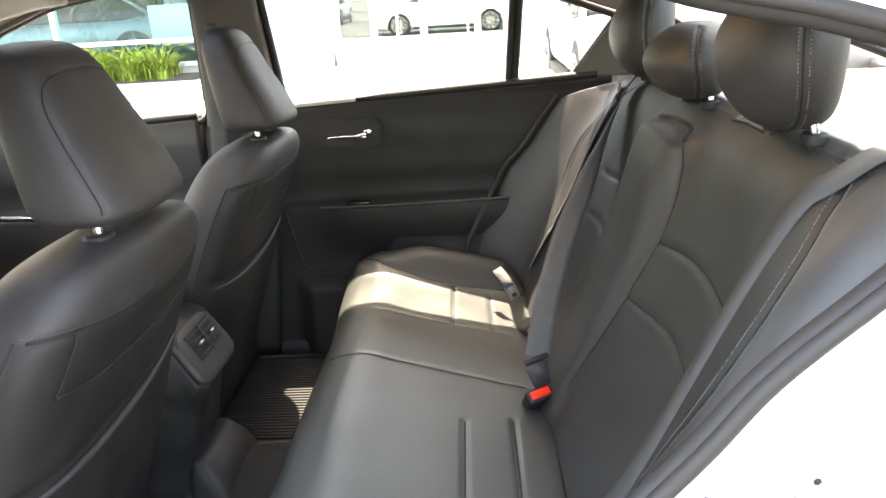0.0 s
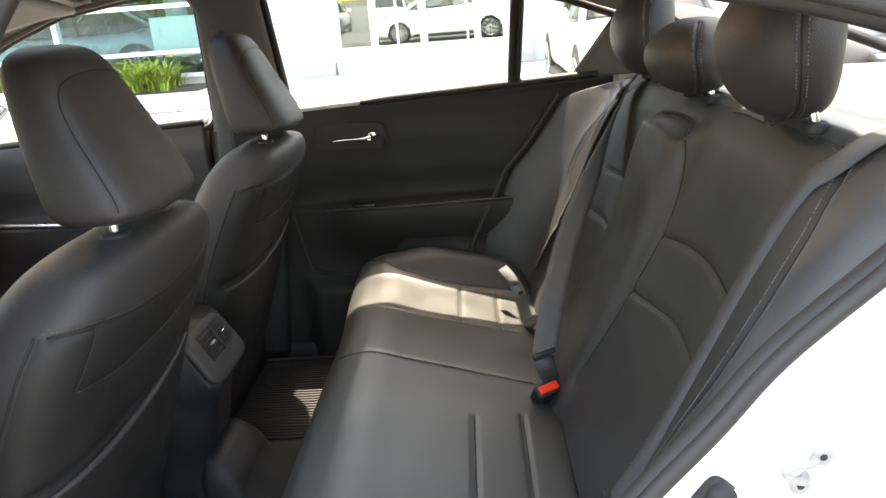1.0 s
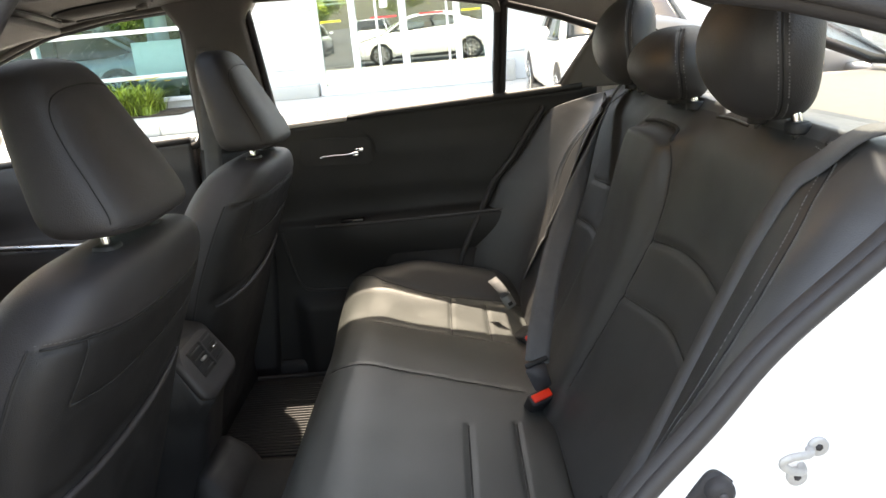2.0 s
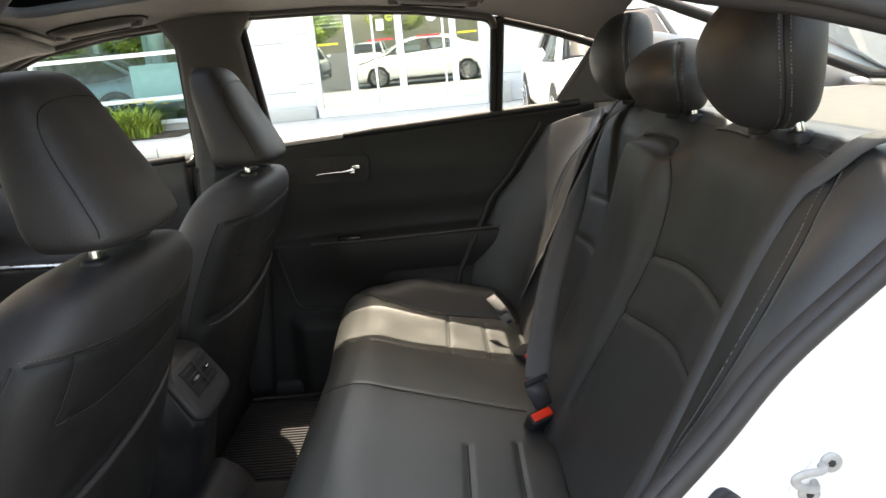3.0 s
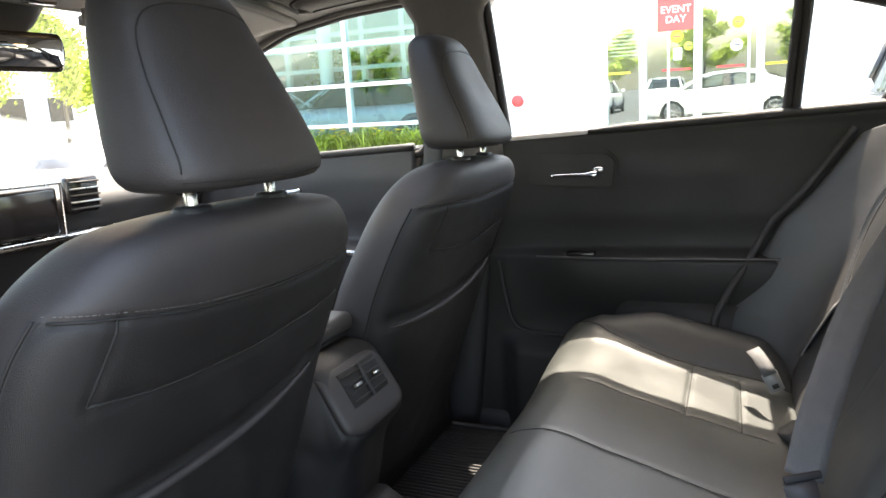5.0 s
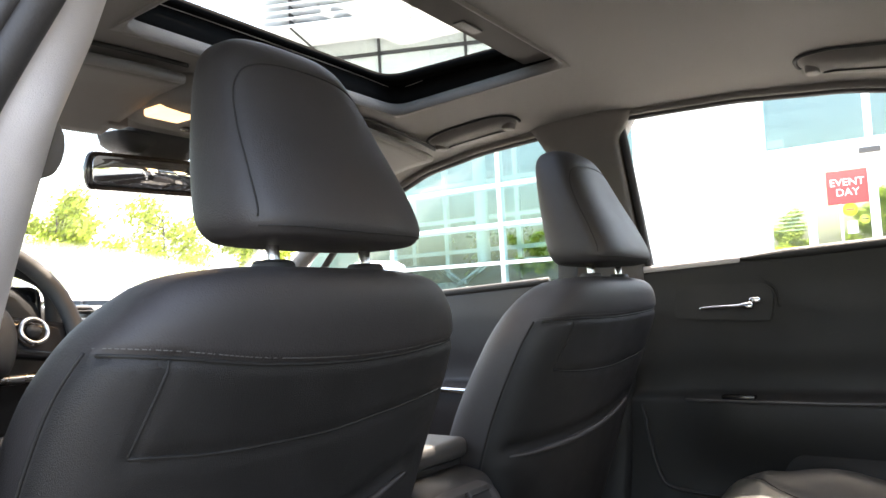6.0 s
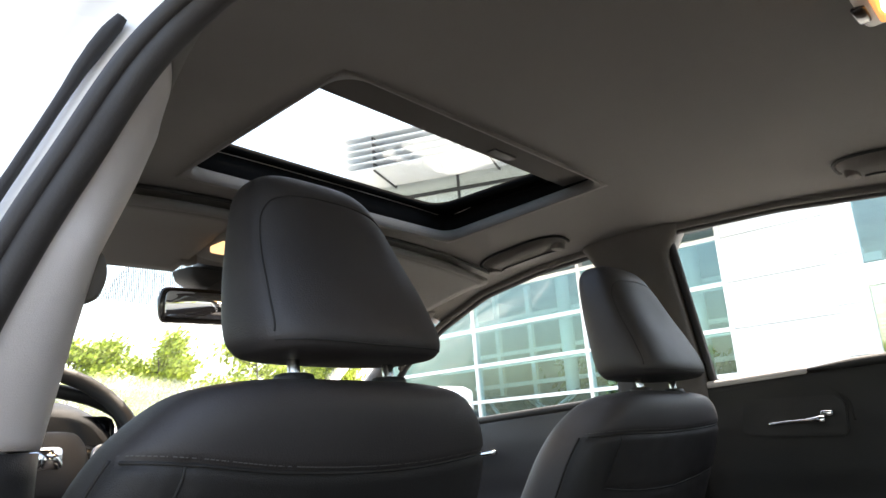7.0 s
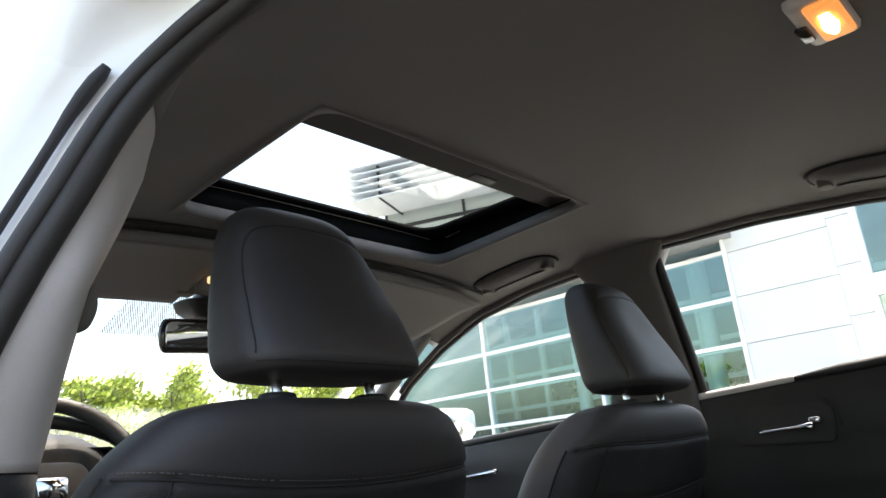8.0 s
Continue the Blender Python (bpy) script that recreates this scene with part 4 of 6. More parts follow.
p = part("pane", shell(lambda u, v: Vector((0.60 + 0.64 * v, (0.55 + 0.03 * v) * (2 * u - 1), roof_c(0.60) + 0.022 - 0.275 * v + 0.03 * math.sin(math.pi * v))), 8, 14, (0.003, 0, 0.004)), glass("tinted_rear_glass", (0.8, 0.84, 0.83)), rear_win)
part("seal", tube([(0.605, -0.55, 1.35), (0.605, 0.55, 1.35), (1.25, 0.60, 1.085), (1.25, -0.60, 1.085)], 0.014, 8, closed=True), RUBBER, rear_win)

# ---- near side: the open doorway ----
opening = spline([(-0.42, -0.715, 0.55), (-0.385, -0.712, 0.75), (-0.374, -0.723, 0.93), (-0.338, -0.705, 1.03), (-0.315, -0.678, 1.115), (-0.297, -0.648, 1.19), (-0.265, -0.612, 1.28), (-0.215, -0.577, 1.340), (-0.09, -0.556, 1.364), (0.09, -0.572, 1.348), (0.25, -0.60, 1.308), (0.38, -0.625, 1.262),
                  (0.50, -0.648, 1.232), (0.615, -0.66, 1.185), (0.645, -0.67, 1.11), (0.58, -0.677, 1.035), (0.455, -0.682, 0.925), (0.39, -0.686, 0.848), (0.315, -0.69, 0.762), (0.25, -0.695, 0.66), (0.20, -0.70, 0.50), (0.12, -0.71, 0.38)], 150)
doorway = thing("doorway", "open rear doorway with a black rubber seal and white painted jamb", "car doorway", kind="structure")
part("seal", tube(opening, 0.0145, 12), SEALRUBBER, doorway, "black rubber door seal")
part("seal_lip", tube([Vector(p) + Vector((0, -0.016, 0.004)) for p in opening], 0.009, 8), SEALRUBBER, doorway)


def jamb_f(u, v):
    k = u * (len(opening) - 1)
    i = min(len(opening) - 2, int(k))
    p = Vector(opening[i]).lerp(Vector(opening[i + 1]), k - i)
    a, b = Vector(opening[max(0, i - 1)]), Vector(opening[min(len(opening) - 1, i + 2)])
    t = (b - a)
    out = Vector((-t.z, 0, t.x)).normalized()        # away from the opening
    # painted step that runs outward to the body side
    w = 0.022 + 0.085 * v
    rear = smoothstep(0.28, 0.40, p.x) * (1 - smoothstep(1.06, 1.14, p.z))
    reach = 0.008 + 0.055 * smoothstep(0, 0.55, v) + 0.045 * smoothstep(0.5, 1, v) * (1.0 + 4.5 * rear)
    deep = 0.012 + 0.07 * smoothstep(0.1, 0.9, v) * (1 - 0.6 * rear) + 0.13 * rear * smoothstep(0.75, 1, v)
    return p + out * reach + Vector((0, -deep, 0))


part("jamb", shell(jamb_f, 150, 14, (0, 0.006, 0)), PAINT, doorway, "white painted door jamb")
part("drip_strip", tube([jamb_f(u, 0.27) + Vector((0, -0.012, 0)) for u in np.linspace(0.02, 0.305, 60)], [0.0052] * 50 + [0.0053, 0.0055, 0.006, 0.0065, 0.007, 0.0075, 0.0075, 0.0075, 0.007, 0.005], 8), RUBBER, doorway, "black roof edge weatherstrip with an end cap")

striker = thing("door_striker", "zinc steel door striker with two screws on the jamb", "door striker")


def on_jamb(x, z):
    """The place on the jamb nearest to a height and a length."""
    return min((jamb_f(a, b) for a in np.linspace(0.55, 1, 160) for b in np.linspace(0, 1, 40)), key=lambda q: (q.x - x) ** 2 + (q.z - z) ** 2)


plate = part("plate", prism(rounded([(-0.034, -0.020), (-0.014, -0.036), (0.006, -0.028), (0.032, 0.020), (0.022, 0.036), (0.004, 0.030)], 0.010), "y", -0.003, 0.002, 0.001), PAINT, striker)
part("loop", tube(spline([(0.004, 0.0, 0.014), (-0.004, -0.026, 0.018), (-0.026, -0.036, 0.020), (-0.036, -0.036, 0.014), (-0.028, -0.034, 0.004), (-0.010, -0.024, -0.004), (-0.004, 0.0, -0.006)], 26), 0.0048, 10), ZINC, striker)
for sx, sz in ((0.012, 0.018), (-0.010, -0.018)):
    part("screw", tube([(sx, -0.002, sz), (sx, -0.008, sz), (sx, -0.0095, sz)], [0.0115, 0.0115, 0.008], 18), ZINC, striker)
    part("screw_recess", tube([(sx, -0.0092, sz), (sx, -0.0100, sz)], 0.0045, 6), RUBBER, striker)
striker.matrix_basis = Matrix.Translation(on_jamb(0.472, 0.818) + Vector((0, -0.002, 0))) @ Matrix.Diagonal((0.85, 0.6, 0.85, 1))
bumper = thing("door_bump_stop", "round black rubber bump stop on the jamb", "bump stop")
part("stop", loft([(0, 0, 0, 0.014, 0.014), (0, 0, 0.012, 0.014, 0.014), (0, 0, 0.018, 0.009, 0.009)], 20, 10, 1.0), RUBBER, bumper)
part("collar", prism(rounded([(-0.016, 0.014), (0.016, 0.014), (0.018, -0.05), (-0.018, -0.05)], 0.012), "z", -0.006, 0.004, 0.002), RUBBER, bumper)
part("centre_pin", tube([(0, 0, 0.017), (0, 0, 0.0195)], 0.004, 10), GREYPLASTIC, bumper)
bumper.matrix_basis = pose(*on_jamb(0.394, 0.784), 90, 35, 0)

# near B pillar covers
npil = thing("pillar_left", "pillar beside the open doorway, upper cover lightened for daylight, black below", "pillar trim", kind="structure")
edge_in = spline([(-0.385, -0.705, 0.75), (-0.374, -0.715, 0.93), (-0.338, -0.695, 1.03), (-0.315, -0.668, 1.115), (-0.297, -0.638, 1.19), (-0.265, -0.602, 1.28), (-0.215, -0.567, 1.350)], 60)


crest = [curve1(k) for k in ([(0.3, -0.43), (0.95, -0.402), (1.05, -0.362), (1.12, -0.337), (1.20, -0.357), (1.26, -0.383), (1.36, -0.41)], [(0.3, -0.63), (0.95, -0.625), (1.05, -0.618), (1.12, -0.611), (1.20, -0.572), (1.26, -0.543), (1.36, -0.52)])]


def npil_f(u, v, z0, z1):
    """From the door seal inboard to the crest of the pillar, then forward."""
    z = z0 + (z1 - z0) * v
    a = Vector([float(np.interp(z, [q[2] for q in edge_in], [q[k] for q in edge_in])) for k in (0, 1)])
    e = Vector((crest[0](z), crest[1](z)))
    b = e + Vector((-0.15, 0.004))
    c = 2 * e - 0.5 * (a + b)
    p = (1 - u) ** 2 * a + 2 * u * (1 - u) * c + u * u * b
    return Vector((p.x, p.y, z))


# same trim as the far pillar; doorway daylight is put into the paler colour
part("upper_cover", shell(lambda u, v: npil_f(u, v, 0.955, 1.295), 16, 40, (-0.01, -0.03, 0)), LIGHTTRIM, npil, "upper cover, colour lightened for daylight from the doorway")
part("roof_joint", shell(lambda u, v: npil_f(u, v, 1.297, 1.348), 16, 16, (-0.01, -0.03, 0)), HEADLINER, npil, "fabric roof edge above the pillar")
part("lower_cover", shell(lambda u, v: npil_f(u, v, 0.30, 0.953), 16, 30, (-0.01, -0.03, 0)), PLASTIC, npil, "black lower cover")

part("belt_anchor", loft([(-0.362, -0.618, 1.080, 0.010, 0.006), (-0.362, -0.614, 1.086, 0.016, 0.012), (-0.358, -0.611, 1.105, 0.017, 0.014), (-0.358, -0.611, 1.124, 0.014, 0.011), (-0.358, -0.614, 1.130, 0.008, 0.006)], 24, 16, 0.7), HEADLINER, npil, "grey belt height adjuster")

# near front door and window, closed
door_3 = thing("door_3", "closed driver's door with a black trim panel", "car door", kind="structure")
part("trim_panel", door_panel(-1.42, -0.575, -1, 0.0), GREYPLASTIC, door_3)
w = thing("window_5", "driver's side window of clear glass in black rubber", "car window", kind="structure")
p = part("pane", side_pane(front_glass_line, -1), GLASS, w, smooth=False)
p.visible_shadow = False
part("seal", tube(rim3(front_glass_line, -1, 0.004), 0.008, 8, closed=True), RUBBER, w)

# ---- ceiling fittings ----
def grab_handle(xc, mir):
    g = thing("grab_handle", "grey fold-up grab handle above the window", "grab handle", "grab handles")

    def at(dx, dy, dz):
        y = mir * (rail_y(xc + dx) - 0.105 + dy)
        return Vector((xc + dx, y, ceil_z(xc + dx, y) + dz))
    part("recess", tube([at(0.120 * spow(math.cos(a), 0.6), 0.004 - 0.050 * spow(math.sin(a), 0.8), -0.001) for a in np.linspace(-0.35, math.pi + 0.35, 40)], 0.0038, 6), SEAMDARK, g, "dark gap round the handle")
    part("grip", grid(lambda u, v: at(0.116 * v * spow(math.cos(2 * math.pi * u), 0.6), 0.004 + 0.044 * v * spow(math.sin(2 * math.pi * u), 0.8), -0.003 - 0.017 * (1 - v ** 4)), 40, 12, cu=True), HEADLINER, g)
    part("finger_gap", tube(spline([at(-0.080, 0.036, -0.008), at(-0.072, 0.012, -0.019), at(-0.045, 0.006, -0.0205), at(0.045, 0.006, -0.0205), at(0.072, 0.012, -0.019), at(0.080, 0.036, -0.008)], 30), 0.0022, 6), SEAMDARK, g, "dark finger gap")
    for sx in (-1, 1):
        c = at(sx * 0.094, 0.012, -0.012)
        part("mount", loft([(c.x, c.y, c.z - 0.008, 0.006, 0.010), (c.x, c.y, c.z - 0.005, 0.012, 0.018), (c.x, c.y, c.z + 0.012, 0.014, 0.020)], 20, 12), HEADLINER, g)
    return g


grab_handle(-0.66, 1)
grab_handle(0.15, 1)


def visor(y0, y1, nm_label):
    v = thing("sun_visor", nm_label, "sun visor", "sun visors")
    part("panel", shell(lambda a, b: Vector((-1.03 + 0.245 * a, y0 + (y1 - y0) * b, roof_c(-1.03 + 0.245 * a) - 0.03 - 0.035 * abs((y0 + (y1 - y0) * b) / 0.55) ** 3)), 14, 20, (0, 0, 0.018)), HEADLINER, v)
    part("rim", tube([(-0.785, y0 + (y1 - y0) * b, roof_c(-0.785) - 0.022 - 0.035 * abs((y0 + (y1 - y0) * b) / 0.55) ** 3) for b in np.linspace(0, 1, 16)], 0.009, 8), HEADLINER, v)
    part("gap", tube([(-0.772, y0 + (y1 - y0) * b, roof_c(-0.772) - 0.003 - 0.035 * abs((y0 + (y1 - y0) * b) / 0.55) ** 3) for b in np.linspace(0, 1, 16)], 0.004, 6), SEAMDARK, v, "dark gap behind the visor")
    part("clip", box(-1.0, -0.97, (y1 if y0 < 0 else y0) - 0.02, (y1 if y0 < 0 else y0) + 0.02, roof_c(-0.98) - 0.035, roof_c(-0.98), 0.004), HEADLINER, v)


visor(-0.55, -0.17, "grey fabric sun visor folded up against the headliner")
visor(0.13, 0.53, "grey fabric sun visor folded up against the headliner")

console = thing("overhead_console", "grey overhead console with two lit map lamps", "map lamp")
part("housing", loft([(-0.90, -0.03, 1.325, 0.06, 0.10), (-0.90, -0.03, 1.335, 0.10, 0.14), (-0.90, -0.03, 1.38, 0.11, 0.15)], 40, 14, 0.5), HEADLINER, console)
for s, on in ((-1, True), (1, True)):
    part("lens", box(-0.905, -0.855, -0.03 + s * 0.10 - 0.035, -0.03 + s * 0.10 + 0.035, 1.318, 1.335, 0.005), MAPLENS, console, "warm lit lamp lens")
part("switch", box(-0.95, -0.93, -0.06, 0.0, 1.320, 1.33, 0.003), GLOSSBLACK, console)
dome = thing("dome_lamp", "lit dome lamp with a warm lens in the rear headliner", "dome lamp")
zc = ceil_z(0.22, -0.02)
part("housing", box(0.189, 0.247, -0.082, 0.034, zc - 0.012, zc + 0.01, 0.009, 3), LAMPWHITE, dome)
part("lens", box(0.207, 0.243, -0.076, 0.018, zc - 0.019, zc - 0.010, 0.006, 3), LENS, dome, "warm lit lens")
part("bulb", tube([(0.224, -0.055, zc - 0.0185), (0.224, -0.025, zc - 0.0185), (0.224, -0.005, zc - 0.0185)], [0.006, 0.010, 0.005], 10, squash=0.9), BULB, dome, "bright bulb behind the lens")
part("switch", box(0.186, 0.201, -0.034, 0.006, zc - 0.016, zc - 0.010, 0.003), GLOSSBLACK, dome)
for x, y, e in ((0.224, -0.03, 0.12), (-0.88, -0.13, 0.1), (-0.88, 0.07, 0.1)):
    lamp = new("lamp_light", bpy.data.lights.new("lamp_light", "AREA"))
    lamp.data.energy, lamp.data.size, lamp.data.color = e, 0.05, (1.0, 0.72, 0.42)
    lamp.location = (x, y, (zc if x > 0 else 1.318) - 0.022)

mirror = thing("rear_view_mirror", "black frameless rear-view mirror on a stalk under the windscreen", "mirror")
ML = Vector((-1.055, -0.045, 1.249))
mb = loft([(0, 0, -0.036, 0.006, 0.10), (0, 0, -0.033, 0.014, 0.122), (0, 0, 0, 0.017, 0.130), (0, 0, 0.033, 0.014, 0.122), (0, 0, 0.036, 0.006, 0.10)], 40, 20, 0.5)
part("housing", mb, GLOSSBLACK, mirror)
part("glass", prism(rounded([(-0.119, -0.027), (0.119, -0.027), (0.119, 0.027), (-0.119, 0.027)], 0.015), "x", 0.0165, 0.0195), MIRROR, mirror, "silvered mirror glass")
part("stalk", loft([(-0.020, 0.02, 0.025, 0.016, 0.035), (-0.035, 0.03, 0.05, 0.026, 0.060), (-0.045, 0.035, 0.075, 0.035, 0.075), (-0.05, 0.04, 0.10, 0.045, 0.085)], 28, 14, 0.6), PLASTIC, mirror, "black mirror mount and sensor housing")
mirror.matrix_basis = pose(*ML, 0, 3.2, -13)

# ---- front of the cabin ----
ARMLID = mat("grey_leather_lid", (0.055, 0.053, 0.052), 0.45, var=0.1, vscale=10, bump=0.3)
cc = thing("centre_console", "dark grey centre console with a padded lid and rear air vents", "centre console")
CY = 0.006

body = prism(rounded([(-1.25, 0.26), (-0.405, 0.26), (-0.400, 0.42), (-0.372, 0.555), (-0.332, 0.602), (-0.390, 0.706), (-0.43, 0.714), (-0.60, 0.714), (-0.78, 0.68), (-1.25, 0.72)], 0.022, 5), "y", CY - 0.098, CY + 0.098, 0.014)
part("body", body, PLASTIC, cc)
part("lid", box(-0.76, -0.434, CY - 0.108, CY + 0.104, 0.724, 0.757, 0.013, 4), ARMLID, cc, "padded armrest lid")
part("lid_gap", box(-0.75, -0.446, CY - 0.094, CY + 0.094, 0.712, 0.724, 0.002), SEAMDARK, cc)
vx = lambda z: -0.381 + 0.565 * (0.693 - z)
face = part("vent_panel", shell(lambda u, v: Vector((vx(0.602 + 0.100 * v) + 0.004 - 0.008 * (abs(2 * u - 1) ** 8 + abs(2 * v - 1) ** 8), CY + (2 * u - 1) * 0.092 * (1 - 0.10 * abs(2 * v - 1) ** 8), 0.602 + 0.100 * v - 0.006 * (2 * v - 1) * abs(2 * u - 1) ** 6)), 20, 20, (-0.02, 0, 0)), VINYL, cc, "dark grey rear vent panel")


def tilted(bm, z):
    """Leans a piece with the rear face of the console and lays it on the face at height z."""
    bm.transform(Matrix.Translation((vx(z) + 0.003, CY, z)) @ Matrix.Rotation(radians(-29.5), 4, "Y"))
    return bm


part("vent_well", tilted(box(-0.012, 0.0026, -0.058, 0.058, -0.030, 0.030, 0.002), 0.669), SEAMDARK, face)
for s in (-1, 1):
    for k in range(4):
        part("vane", tilted(box(0.001, 0.007, s * 0.030 - 0.025, s * 0.030 + 0.025, -0.0215 + k * 0.0143 - 0.0012, -0.0215 + k * 0.0143 + 0.0012, 0.0006, 1), 0.669), PLASTIC, face)
    part("vane_tab", tilted(box(0.005, 0.013, s * 0.030 - 0.009, s * 0.030 + 0.009, -0.0025, 0.0025, 0.0015), 0.669), SATIN, face, "silver vent tab")
part("vent_post", tilted(box(0.001, 0.008, -0.0035, 0.0035, -0.029, 0.029, 0.001), 0.669), PLASTIC, face)
part("foot_cover", loft([(-0.35, CY, 0.29, 0.07, 0.115), (-0.355, CY, 0.33, 0.065, 0.11), (-0.37, CY, 0.40, 0.045, 0.10), (-0.385, CY, 0.44, 0.02, 0.08)], 40, 16, 0.55), PLASTIC, cc)

dash = thing("dashboard", "black and grey dashboard with screen, vents and instrument hood", "dashboard")


def dash_f(u, v):
    y = -0.70 + 1.40 * v
    prof = spline([(-1.66, 0.978), (-1.50, 0.995), (-1.34, 0.995), (-1.24, 0.972), (-1.20, 0.93), (-1.23, 0.86), (-1.30, 0.72), (-1.38, 0.55), (-1.42, 0.34)], 40)
    x, z = prof[min(39, int(round(u * 39)))]
    hood = math.exp(-((y + 0.37) / 0.19) ** 4)
    z += 0.09 * hood * smoothstep(0.15, 0.35, u) * (1 - smoothstep(0.42, 0.6, u))
    x += 0.04 * hood * smoothstep(0.2, 0.45, u) * (1 - smoothstep(0.5, 0.7, u)) - 0.05 * (abs(y) / 0.7) ** 3
    return Vector((x, y, z))


part("panel", shell(dash_f, 40, 60, (-0.02, 0, -0.02)), mat("dark_grey_dash", (0.026, 0.025, 0.025), 0.6, var=0.12, vscale=12, bump=0.3, bscale=700), dash)
part("instrument_cluster", box(-1.20, -1.185, -0.54, -0.20, 0.945, 1.035, 0.02), GLOSSBLACK, dash)
part("cluster_hood", tube(spline([(-1.17, -0.56, 0.96), (-1.16, -0.53, 1.045), (-1.16, -0.37, 1.085), (-1.16, -0.21, 1.045), (-1.17, -0.18, 0.96)], 30), 0.014, 10), PLASTIC, dash)
part("centre_screen", box(-1.215, -1.19, -0.07, 0.16, 0.875, 0.985, 0.012), GLOSSBLACK, dash, "glossy navigation screen")
part("screen_frame", tube([(-1.188, -0.075, 0.870), (-1.188, 0.165, 0.870), (-1.188, 0.165, 0.990), (-1.188, -0.075, 0.990)], 0.004, 6, closed=True), SATIN, dash)
for yy in (-0.135, 0.225, 0.58, -0.62):
    ve = part("air_vent", box(-1.21, -1.185, yy - 0.045, yy + 0.045, 0.915, 1.0, 0.01), GLOSSBLACK, dash)
    for k in range(5):
        part("vane", box(-1.187, -1.178, yy - 0.04, yy + 0.04, 0.925 + k * 0.015, 0.929 + k * 0.015, 0.001, 1), SATIN if k % 2 else PLASTIC, ve)
part("trim_strip", tube(spline([(-1.24, -0.70, 0.86), (-1.215, -0.2, 0.865), (-1.215, 0.3, 0.865), (-1.24, 0.70, 0.86)], 30), 0.010, 8), SATIN, dash)

wheel = thing("steering_wheel", "black leather steering wheel with round silver buttons", "steering wheel")
part("rim", tube([(0.0, 0.185 * math.cos(a), 0.185 * math.sin(a)) for a in np.linspace(0, 2 * math.pi, 49)[:-1]], 0.0155, 12, closed=True), LEATHER, wheel)
part("hub", loft([(-0.02, 0, -0.075, 0.012, 0.03), (-0.005, 0, -0.06, 0.028, 0.062), (0, 0, 0, 0.034, 0.078), (-0.005, 0, 0.05, 0.028, 0.068), (-0.02, 0, 0.062, 0.012, 0.04)], 36, 24, 0.6), PLASTIC, wheel)
for s in (-1, 1):
    sp_ = part("spoke", shell(lambda u, v: Vector((0.012 - 0.02 * u, s * (0.06 + 0.125 * u), -0.035 + 0.07 * v - 0.012 * u)), 10, 6, (-0.016, 0, 0)), GLOSSBLACK, wheel)
    part("button_ring", tube([(0.016, s * 0.105 + 0.022 * math.cos(a), 0.004 + 0.022 * math.sin(a)) for a in np.linspace(0, 2 * math.pi, 25)[:-1]], 0.0035, 8, closed=True), SATIN, sp_, "silver button ring")
    part("button", loft([(0.010, s * 0.105, -0.008, 0.006, 0.006), (0.014, s * 0.105, 0.004, 0.008, 0.013), (0.010, s * 0.105, 0.016, 0.006, 0.006)], 16, 8, 0.9), PLASTIC, sp_)
part("spoke", shell(lambda u, v: Vector((-0.005, -0.02 + 0.04 * v, -0.06 - 0.12 * u)), 8, 4, (-0.012, 0, 0)), PLASTIC, wheel)
part("badge", prism(rounded([(-0.024, -0.02), (0.024, -0.02), (0.028, 0.02), (-0.028, 0.02)], 0.01), "x", 0.030, 0.034, 0.001), CHROME, wheel, "plain chrome badge")
wheel.matrix_basis = pose(-1.075, -0.375, 0.945, 0, -22, 0)
stalk = part("column_shroud", loft([(-1.17, -0.375, 0.84, 0.05, 0.05), (-1.17, -0.375, 0.86, 0.09, 0.065), (-1.17, -0.375, 0.93, 0.09, 0.065), (-1.17, -0.375, 0.95, 0.06, 0.05)], 24, 12, 0.6), PLASTIC, dash)

ws = thing("windscreen", "sloping windscreen of clear glass with a dotted shade band", "windscreen", kind="structure")
def screen_f(u, v):
    return Vector((-1.055 - 0.66 * v - 0.10 * (1 - (2 * u - 1) ** 2) * (0.4 + 0.6 * v), (0.575 + 0.11 * v) * (2 * u - 1), 1.352 - 0.325 * v + 0.02 * math.sin(math.pi * v)))


p = part("pane", shell(screen_f, 20, 14, (-0.003, 0, 0.004)), GLASS, ws)
dots = bmesh.new()
for a in range(62):
    for b in range(36):
        c = screen_f(0.315 + 0.0045 * (a + 0.5 * (b % 2)), 0.018 + 0.0062 * b) + Vector((0.001, 0, -0.003))
        dots.faces.new([dots.verts.new(c + Vector((0.0021 * math.cos(k * math.pi / 3), 0.0021 * math.sin(k * math.pi / 3), 0.0010 * math.cos(k * math.pi / 3)))) for k in range(6)])
part("shade_dots", dots, GLOSSBLACK, ws, "printed dots round the mirror mount", smooth=False, kind="stuff")
p.visible_shadow = False
part("sensor_cover", loft([(-1.10, -0.03, 1.295, 0.03, 0.05), (-1.11, -0.03, 1.315, 0.05, 0.075), (-1.11, -0.03, 1.335, 0.05, 0.085)], 20, 10, 0.5), PLASTIC, ws, "black sensor cover")
